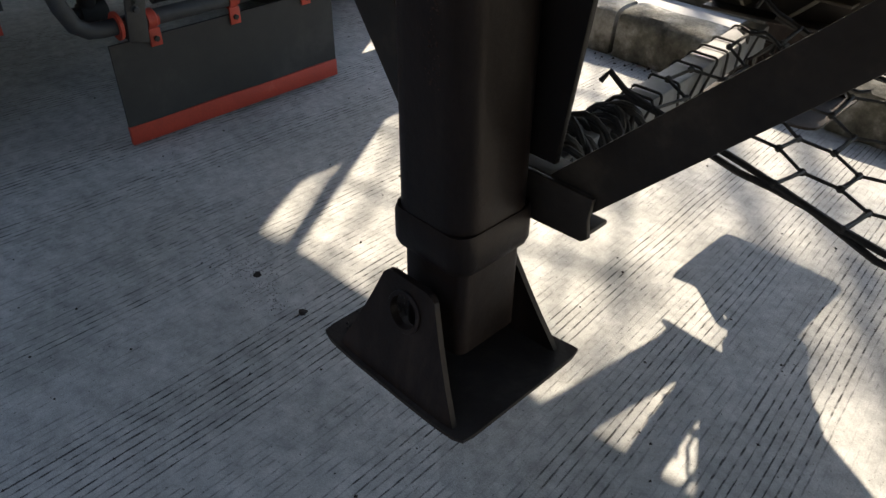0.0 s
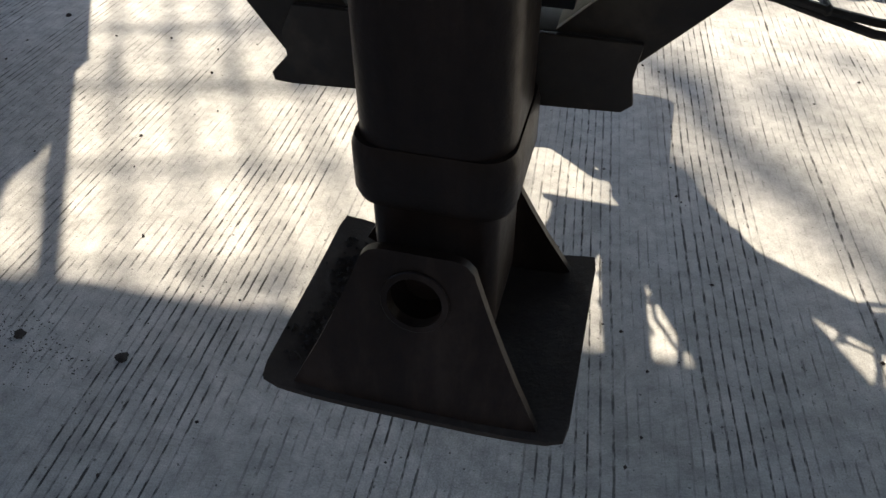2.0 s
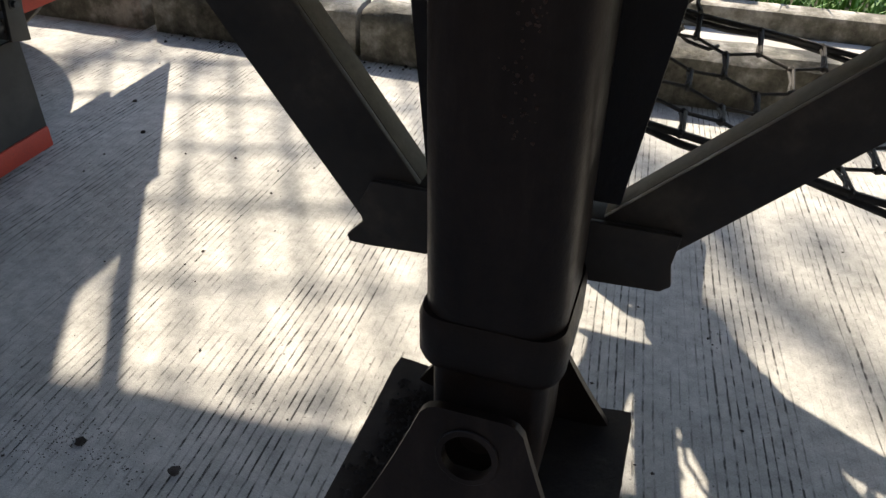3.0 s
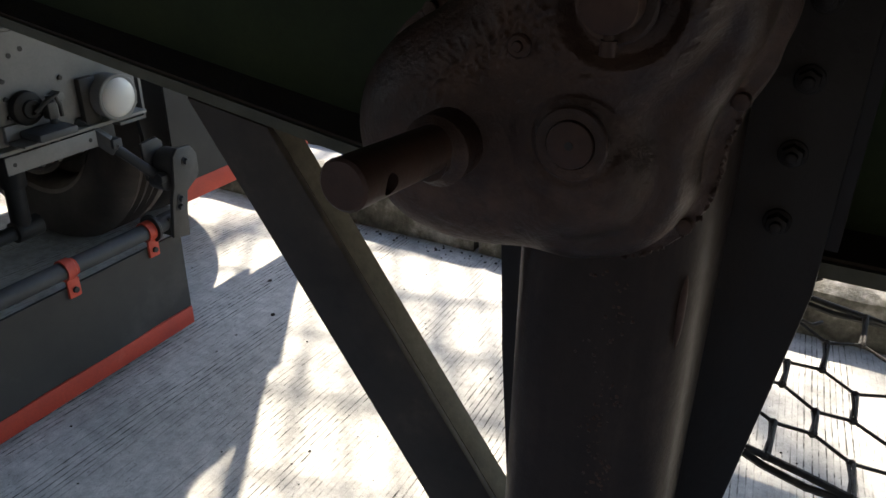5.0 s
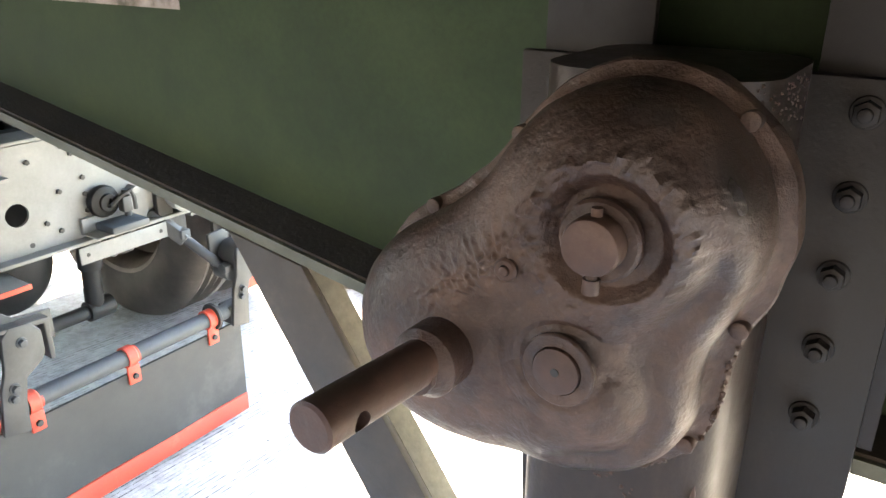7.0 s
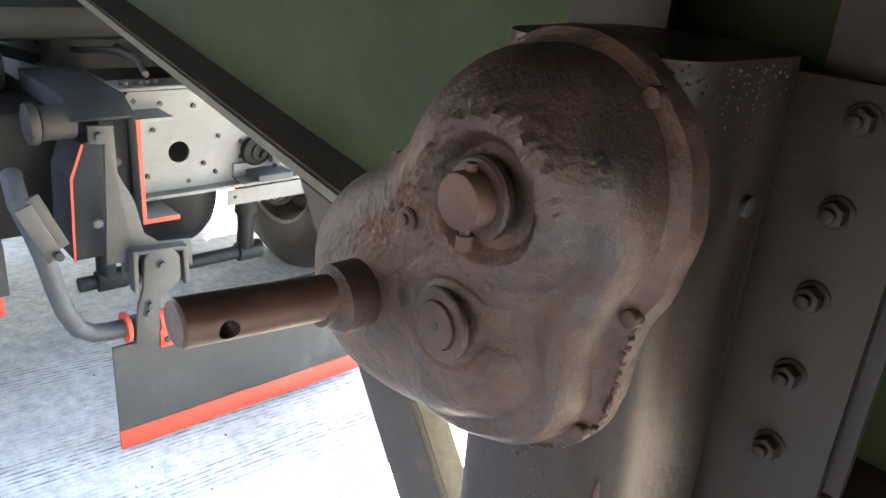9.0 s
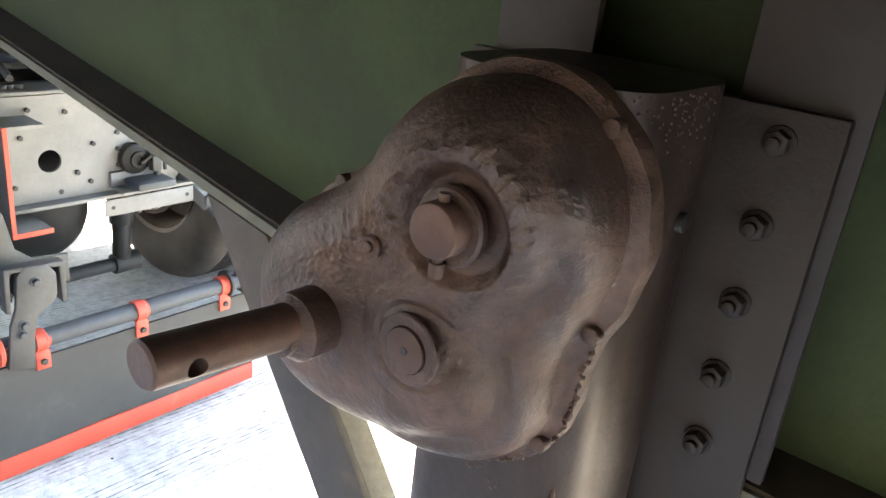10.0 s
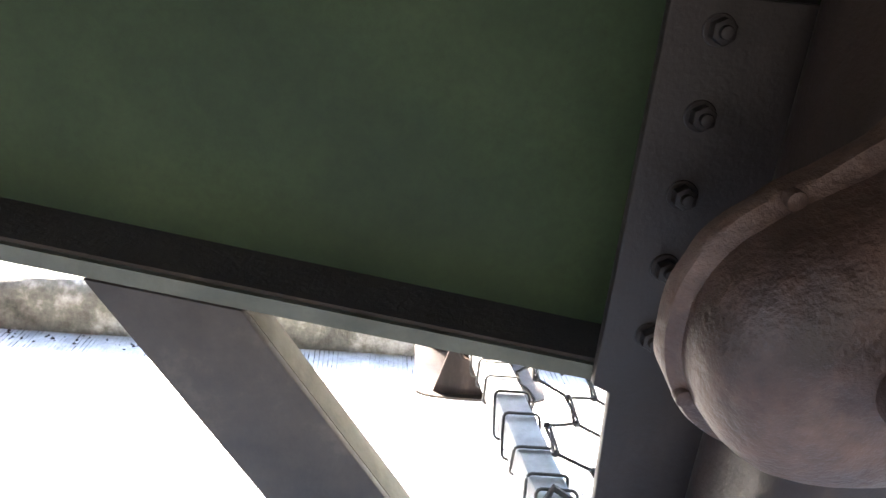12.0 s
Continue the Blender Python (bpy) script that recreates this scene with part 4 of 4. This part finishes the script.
# axle, differential, shock absorbers, underbody beams
part("axle", rod((-0.68, -0.6, 0.46), (-0.68, 0.6, 0.46), 0.07), M_DARK, frame_)
own = bmesh.new()
bmesh.ops.create_uvsphere(own, u_segments=28, v_segments=16, radius=0.2, matrix=Matrix.Translation((-0.64, 0.08, 0.38)) @ Matrix.Diagonal((0.9, 0.75, 0.95, 1)))
part("differential", own, M_DARK, frame_)
for y in (0.25, -0.2):
    w = rod((-0.41, y, 0.62), (-0.43, y, 0.33), 0.036, seg=20, bevel=0.004)
    rod((-0.43, y, 0.33), (-0.44, y, 0.20), 0.028, w, bevel=0.003)
    rod((-0.44, y - (0.24 if y > 0 else 0.08), 0.19), (-0.44, y + 0.02, 0.19), 0.022, w)
    rod((-0.44, y - 0.03, 0.19), (-0.44, y + 0.055, 0.19), 0.033, w, bevel=0.004)
    part("shock_absorber", w, M_DARK, frame_)
part("spring_beam", bar((-1.4, 0.33, 0.5), (-0.1, 0.33, 0.52), 0.07, 0.06, bevel=0.004), M_DARK, frame_)
part("spring_beam", bar((-1.4, -0.33, 0.5), (-0.1, -0.33, 0.52), 0.07, 0.06, bevel=0.004), M_DARK, frame_)
for x in (-0.5, -1.1, -1.7):
    part("cross_tie", box((x - 0.04, -0.258, 0.62), (x + 0.04, 0.39, 0.76), 0.004), M_DARK, frame_)
part("fifth_wheel", box((-1.3, -0.45, 0.90), (-0.35, 0.55, 0.99), 0.03), M_DARK, frame_)
for x in (-1.1, -0.55):
    part("fifth_wheel_foot", box((x - 0.06, -0.27, 0.802), (x + 0.06, 0.41, 0.899), 0.004), M_DARK, frame_)
rng = random.Random(8)
for i in range(7):
    y = -0.2 + 0.09 * i
    pts = [(-0.02 - 0.1 * k, y + 0.02 * math.sin(k * 1.1 + i * 2), 0.875 + 0.02 * math.sin(k * 0.9 + i)) for k in range(8)]
    part("hose", sweep(pts, 0.008 + 0.003 * (i % 3), seg=8), M_RUBBER, frame_)

# A near-black disc painted where a round hole lies in shade.
horn = thing("hole_disc", "near-black disc for a dark hole, with cable and pale bracket", "horn", pose(-1.5, 0.585, 0.675))
part("body", rod((0.0006, 0, 0), (0.026, 0, 0), 0.039, bevel=0.008), M_BLACK, horn)
part("hole_ring", annulus((0.026, 0.004, -0.002), (1, 0, 0), 0.012, 0.022, 0.006), M_BLACK, horn)
part("cable", sweep([(0.03, 0.01, -0.01), (0.045, 0.03, 0.012), (0.05, 0.05, 0.022), (0.045, 0.062, 0.0), (0.04, 0.066, -0.03)], 0.005), M_RUBBER, horn)
part("connector", box((0.026, 0.028, -0.03), (0.05, 0.052, 0.008), 0.003), M_GREY, horn)
w = box((0.0006, -0.06, -0.07), (0.012, 0.075, -0.03), 0.002)
box((0.012, -0.06, -0.07), (0.07, 0.075, -0.064), 0.002, w)
part("bracket", w, M_CHASSIS, horn)
part("tray", box((0.012, -0.03, -0.0635), (0.085, 0.07, -0.045), 0.005), M_PIPE, horn)
part("stem", rod((0.03, 0.05, -0.045), (0.03, 0.05, 0.02), 0.009), M_PIPE, horn)
part("terminal", hexbolt((0.0, 0.08, 0.01), (1, 0, 0), 0.011, 0.03), M_CHASSIS, horn)

lamp = thing("rear_lamp", "round clear rear lamp on a dark bracket", "vehicle lamp", pose(-1.5, 0.80, 0.655))
part("bracket", box((0.0006, -0.075, -0.075), (0.02, -0.03, 0.055), 0.004), M_DARK, lamp)
part("housing", rod((0.0006, 0, 0), (0.05, 0, 0), 0.055, bevel=0.006), M_CHASSIS, lamp)
own = bmesh.new()
bmesh.ops.create_uvsphere(own, u_segments=32, v_segments=16, radius=0.05, matrix=Matrix.Translation((0.05, 0, 0)) @ Matrix.Diagonal((0.5, 1, 1, 1)))
part("lens", own, M_LENS, lamp, "ribbed clear lens")
part("lens_ring", annulus((0.049, 0, 0), (1, 0, 0), 0.046, 0.057, 0.008), M_CHASSIS, lamp)


def truck_wheel(m):
    """A dual wheel: two treaded tyres on dished rims with hub and nuts."""
    wheel = thing("truck_wheel", "dusty truck wheel with worn double tyres", "wheel", m, "truck wheels")
    R, n = 0.46, 72
    for y0 in (-0.235, 0.012):
        prof = [(0.27, 0.02), (0.29, 0.004), (0.36, -0.004), (0.42, 0.006), (0.45, 0.028), (R, 0.05)]
        for k, yy in enumerate((0.075, 0.083, 0.11, 0.118, 0.142, 0.15)):
            prof.append((R - (0.012 if k % 2 == 0 else 0.0) - (0.0 if k % 2 else 0.0), yy))
        prof += [(R, 0.173), (0.45, 0.195), (0.42, 0.217), (0.36, 0.227), (0.29, 0.219), (0.27, 0.203)]
        rings = []
        for rr, yy in prof:
            rings.append([(rr * math.cos(2 * math.pi * i / n), y0 + yy, rr * math.sin(2 * math.pi * i / n)) for i in range(n)])
        part("tyre", loft(rings, cap=False), M_TYRE, wheel)
        rings = []
        for rr, yy in ((0.285, 0.002), (0.272, 0.008), (0.262, 0.03), (0.25, 0.05), (0.245, 0.11), (0.20, 0.12), (0.13, 0.10), (0.12, 0.10), (0.12, 0.13), (0.2, 0.14), (0.255, 0.13), (0.262, 0.19), (0.285, 0.221)):
            rings.append([(rr * math.cos(2 * math.pi * i / n), y0 + yy, rr * math.sin(2 * math.pi * i / n)) for i in range(n)])
        rim = part("rim", loft(rings, cap=False), M_RIM, wheel, "dusty brown dished rim")
        for k in range(10):
            a = 2 * math.pi * k / 10
            part("wheel_nut", hexbolt((0.165 * math.cos(a), y0 + 0.112, 0.165 * math.sin(a)), (0, -1, 0), 0.014, 0.02), M_RIM, rim)
    part("hub", rod((0, -0.26, 0), (0, 0.24, 0), 0.110, bevel=0.015), M_DARK, wheel)
    w = rod((0, -0.275, 0), (0, -0.13, 0), 0.198, seg=48, bevel=0.012)
    annulus((0, -0.243, 0), (0, -1, 0), 0.198, 0.212, 0.014, w, seg=48)
    part("brake_drum", w, M_RIM, wheel, "dusty brown brake drum")
    for a in (20, 75, 130):
        c, q = math.cos(radians(a)), math.sin(radians(a))
        part("brake_lug", box((0.13 * c - 0.018, -0.315, 0.13 * q - 0.03), (0.13 * c + 0.018, -0.274, 0.13 * q + 0.03), 0.005), M_RIM, wheel)
    return wheel


truck_wheel(pose(-2.18, 1.255, 0.46))
truck_wheel(pose(-2.18, -0.255, 0.46, 0, 0, 180))
for y in (-0.225, 1.255):
    near = y < 0.5
    f = thing("wheel_flap", "black rubber wheel flap with a red-orange edge", "mud flap", pose(-1.7, y, 0) if near else pose(-1.56, 1.35, -0.01), "wheel flaps")
    half = 0.235 if near else 0.31
    part("sheet", box((-0.004, -half, 0.315), (0.004, half, 0.95), 0.001), M_RUBBER, f)
    part("edge_strip", box((-0.006, -half, 0.265), (0.006, half, 0.325), 0.001), M_ORANGE, f)
    if not near:
        part("flap_arm", bar((-0.003, -0.1, 0.71), (-0.18, -0.1, 0.71), 0.03, 0.03, bevel=0.003), M_DARK, f)
    part("top_strip", box((-0.006, -half, 0.93), (0.006, half, 0.95), 0.001), M_ORANGE, f)
    # Fender arch not seen; added to cast shade on the yard's left.
    g = thing("shade_fender", "black tractor fender over the double tyres, added to cast shade", "fender", pose(-2.18, y, 0), "wheel fenders")
    n = 16
    rings = []
    for i in range(n + 1):
        a = radians(-8 + 196 * i / n)
        rings.append([(r * math.cos(a), yy, 0.42 + r * math.sin(a)) for r, yy in ((0.53, -0.24), (0.53, 0.24), (0.545, 0.24), (0.545, -0.24))])
    part("arch", loft(rings), M_RUBBER, g)
    s = -1 if y > 0.5 else 1
    part("stay", bar((0, 0.0, 0.968), (0, s * (0.5 if y > 0.5 else 0.53), 0.79), 0.05, 0.03), M_DARK, g)
# Out of view; its outline is shaped to cast the sunlit patch's left edge.
tool = thing("shade_caster", "dark block, out of view, shaped to cast the shadow's left edge", "tank")
part("shell", prism([(-3.0, 0.985), (-1.61, 0.985), (-1.61, 1.18), (-1.64, 1.30), (-1.70, 1.40), (-1.72, 1.47), (-1.72, 1.66), (-3.0, 1.66)], 1.30, 1.67, 0.01), M_DARK, tool)
part("stay", box((-1.628, 1.645, 0.70), (-1.592, 1.672, 1.676), 0.004), M_DARK, tool)
part("mount", box((-2.7, 1.22, 0.955), (-1.9, 1.50, 0.984), 0.005), M_DARK, tool)
# Cab block added to darken the gap behind the chassis and stop sky light.
cab = thing("cab_light_block", "dark cab block, added to close the gap to the sky", "truck cab", pose(-3.1, 0.53, 0))
part("cab_shell", box((-1.5, -1.2, 0.72), (0.0, 1.2, 2.7), 0.06, seg=3), M_BLACK, cab)
part("engine_cover", box((-0.9, -0.42, 0.35), (0.5, 0.42, 0.95), 0.05, seg=3), M_BLACK, cab)
for y in (-1.0, 1.0):
    part("front_wheel", rod((-0.85, y - 0.14, 0.46), (-0.85, y + 0.14, 0.46), 0.46, seg=40, bevel=0.05), M_TYRE, cab)

# ---- kerb and verge ----


def kerb_stone(L, seed):
    """A worn kerb stone with a rounded, chipped upper edge."""
    rng = random.Random(seed)
    prof = [(0.0, 0.0), (0.006, 0.10), (0.014, 0.135), (0.035, 0.155), (0.075, 0.16), (0.13, 0.158), (0.15, 0.15), (0.15, 0.0)]
    n = 18
    rings = []
    for i in range(n + 1):
        x = -L / 2 + L * i / n
        ring = []
        for y, z in prof:
            end = 0.006 if i in (0, n) else 0.0
            v = noise.noise_vector(Vector((x * 7 + seed * 5.1, y * 20, z * 20))) * (0.011 if z > 0.05 else 0.004)
            ring.append((x + (end if i == 0 else -end), y + v.y + end * 0.5, max(0, z + v.z - (end if z > 0.1 else 0)) if z > 0 else 0.0))
        rings.append(ring)
    return loft(rings)


joints = [-6.2, -5.4, -4.6, -3.85, -3.1, -2.37, -1.66, -0.87, -0.12, 0.62, 1.38, 2.15, 2.95, 3.8, 4.6]
for i, (x0, x1) in enumerate(zip(joints, joints[1:])):
    gap = 0.035 if abs(x0 + 1.66) < 0.01 else 0.006
    L = x1 - x0 - gap
    k = tagged(part("kerb_stone", kerb_stone(L, i), M_KERB), "weathered mossy concrete kerb stone on the yard edge", "kerb stone", "kerb stones")
    k.location = (x0 + gap + L / 2, 1.655, 0)
tagged(part("verge_slab", box((-8, 1.81, 0.0), (8, 2.06, 0.10), 0.01), M_SLAB), "pale concrete slab strip behind the kerb", "pavement", kind="structure")
tagged(part("verge_wall", box((-8, 2.062, 0.0), (8, 2.16, 0.17), 0.015), M_KERB), "low concrete edging before the grass", "edging", kind="structure")
soil = bmesh.new()
bmesh.ops.create_grid(soil, x_segments=60, y_segments=30, size=1)
for v in soil.verts:
    x, y = v.co.x * 8, 2.16 + (v.co.y + 1) * 2.5
    v.co = Vector((x, y, 0.10 + 0.03 * noise.noise(Vector((x, y, 0)))))
tagged(part("verge_soil", soil, M_SOIL), "dark soil under the grass", "soil", kind="structure")
for x in (0.22, 1.35, -1.15):
    s = tagged(part("cross_slab", box((x - 0.06, 2.162, 0.06), (x + 0.06, 3.1, 0.24), 0.012), M_SLAB), "pale concrete slab set across the grass verge", "slab", "verge slabs")
rng = np.random.default_rng(5)
N = 9000
gx = np.concatenate([rng.uniform(-4.5, 3.0, N), rng.uniform(-0.4, 1.6, 2500)])
gy = 2.17 + np.concatenate([rng.uniform(0, 1, N) ** 1.5 * 2.4, rng.uniform(0, 0.8, 2500)])
verts, faces = [], []
for i in range(len(gx)):
    if any(abs(gx[i] - x) < 0.07 and gy[i] < 3.1 for x in (0.22, 1.35, -1.15)):
        continue
    h, a = rng.uniform(0.06, 0.2), rng.uniform(0, 6.28)
    bend = rng.uniform(0.02, 0.09)
    dx, dy, w = math.cos(a), math.sin(a), 0.005
    b = len(verts)
    for k, q in ((0, 1.0), (0.55, 0.8), (1.0, 0.05)):
        px, py, pz = gx[i] + dx * bend * k * k, gy[i] + dy * bend * k * k, 0.09 + h * k * (1 - 0.25 * k)
        verts += [(px - dy * w * q, py + dx * w * q, pz), (px + dy * w * q, py - dx * w * q, pz)]
    faces += [(b, b + 1, b + 3, b + 2), (b + 2, b + 3, b + 5, b + 4)]
me = bpy.data.meshes.new("grass")
me.from_pydata(verts, [], faces)
me.materials.append(M_GRASS)
tagged(new("grass", me), "bright green uncut grass behind the kerb", "grass", kind="stuff")

# shade tree beside the yard, whose leaves dapple the sunlit concrete
tree = thing("tree", "broadleaf tree beyond the kerb with a loose crown", "tree", pose(-5.6, 10.2, 0.0))
rng = random.Random(11)
trunk = sweep([(0, 0, 0), (0.04, -0.06, 2.4), (-0.06, 0.04, 4.8), (0.1, -0.2, 7.2)], 0.2, seg=14)
limbs = []
for i in range(9):
    a = i * 2.4
    p = Vector((0.03, -0.05, 5.0 + 0.3 * i))
    pts = [p]
    d = Vector((math.cos(a), math.sin(a), 0.55)).normalized()
    for k in range(6):
        d = (d + Vector((rng.uniform(-0.25, 0.25), rng.uniform(-0.25, 0.25), rng.uniform(-0.12, 0.2)))).normalized()
        pts.append(pts[-1] + d * 0.62)
    limbs.append(pts)
    sweep(pts, 0.045, trunk, 7)
part("trunk", trunk, M_BARK, tree)
verts, faces = [], []
for pts in limbs:
    for k in range(330):
        q = rng.random() ** 0.6
        f = q * (len(pts) - 1)
        j = min(int(f), len(pts) - 2)
        c = pts[j].lerp(pts[j + 1], f - j) + Vector((rng.gauss(0, 0.42), rng.gauss(0, 0.42), rng.gauss(0, 0.36)))
        x = Vector((rng.uniform(-1, 1), rng.uniform(-1, 1), rng.uniform(-0.5, 0.5))).normalized()
        y = x.orthogonal().normalized()
        L, W = rng.uniform(0.05, 0.10), rng.uniform(0.022, 0.042)
        b = len(verts)
        verts += [tuple(c - x * L), tuple(c + y * W), tuple(c + x * L), tuple(c - y * W)]
        faces.append((b, b + 1, b + 2, b + 3))
me = bpy.data.meshes.new("crown")
me.from_pydata(verts, [], faces)
me.materials.append(M_LEAF)
new("crown", me).parent = tree

# tall lattice beyond the verge, unseen, added to grid the concrete with soft shadow
screen = thing("shadow_lattice", "tall steel lattice added out of view to cast a grid shadow", "lattice screen", pose(-3.1, 4.5, 0, 0, 0, 14))
for x in (-1.55, -1.05):
    part("post", box((x - 0.04, -0.04, 0.0), (x + 0.04, 0.04, 5.1), 0.005), M_GREY, screen)
for i in range(11):
    x = -0.80 + 0.13 * i
    part("upright", box((x - 0.007, -0.01, 3.3), (x + 0.007, 0.01, 5.0), 0.002), M_GREY, screen)
for z in (3.35, 3.62, 3.90, 4.17, 4.45, 4.73, 4.98):
    part("rail", box((-1.6, -0.031, z - 0.008), (0.52, -0.011, z + 0.008), 0.002), M_GREY, screen)

# ---- grit and leaf litter ----
rng = random.Random(21)
verts, faces = [], []


def pebble(x, y, z, r):
    b = len(verts)
    ps = [(1, 0, 0), (-1, 0, 0), (0, 1, 0), (0, -1, 0), (0, 0, 1), (0, 0, -0.4)]
    for p in ps:
        verts.append(tuple(c + q * r * rng.uniform(0.6, 1.2) for c, q in zip((x, y, z), p)))
    for i, j, k in ((0, 2, 4), (2, 1, 4), (1, 3, 4), (3, 0, 4), (2, 0, 5), (1, 2, 5), (3, 1, 5), (0, 3, 5)):
        faces.append((b + i, b + j, b + k))


for i in range(260):
    x, y = rng.uniform(-1.8, 1.0), rng.uniform(-0.6, 1.6)
    pebble(x, y, 0.001, rng.choice((0.0015, 0.002, 0.003, 0.004)))
for i in range(420):
    pebble(rng.gauss(-0.66, 0.08), rng.gauss(0.07, 0.035), 0.0005, rng.uniform(0.0006, 0.0018))
for i in range(60):
    pebble(rng.uniform(-1.6, -0.6), 1.62 + rng.gauss(0, 0.02), 0.002, rng.uniform(0.003, 0.008))
me = bpy.data.meshes.new("grit")
me.from_pydata(verts, [], faces)
me.materials.append(M_CLOD)
tagged(new("grit", me), "dark grit and crumbs scattered on the concrete", "grit", kind="stuff")
for x, y, r in ((-0.655, 0.085, 0.009), (-0.485, 0.083, 0.009), (-0.755, 0.585, 0.0035), (-1.20, 1.0, 0.006), (-1.34, 1.155, 0.006)):
    bm = bmesh.new()
    bmesh.ops.create_icosphere(bm, subdivisions=2, radius=r)
    for v in bm.verts:
        v.co += noise.noise_vector(v.co * 120 + Vector((x * 9, y * 7, 0))) * 0.55 * r
        v.co.z = max(v.co.z * 0.7 + 0.33 * r, 0.0)
    p = tagged(part("clod", bm, M_CLOD), "small dark clod of mud on the concrete", "clod", "clods")
    p.location = (x, y, 0)
verts, faces = [], []
for i in range(190):
    x = -0.10 + abs(rng.gauss(0, 0.012)) * rng.choice((-1, 1))
    pebble(x - 0.004, rng.uniform(-0.07, 0.10), 0.2925 + 0.010 * (abs(x) / 0.139) ** 4, rng.uniform(0.0015, 0.0045))
me = bpy.data.meshes.new("foot_dirt")
me.from_pydata(verts, [], faces)
me.materials.append(M_CLOD)
tagged(new("foot_dirt", me), "dirt crumbs lying on the foot plate", "dirt", kind="stuff")
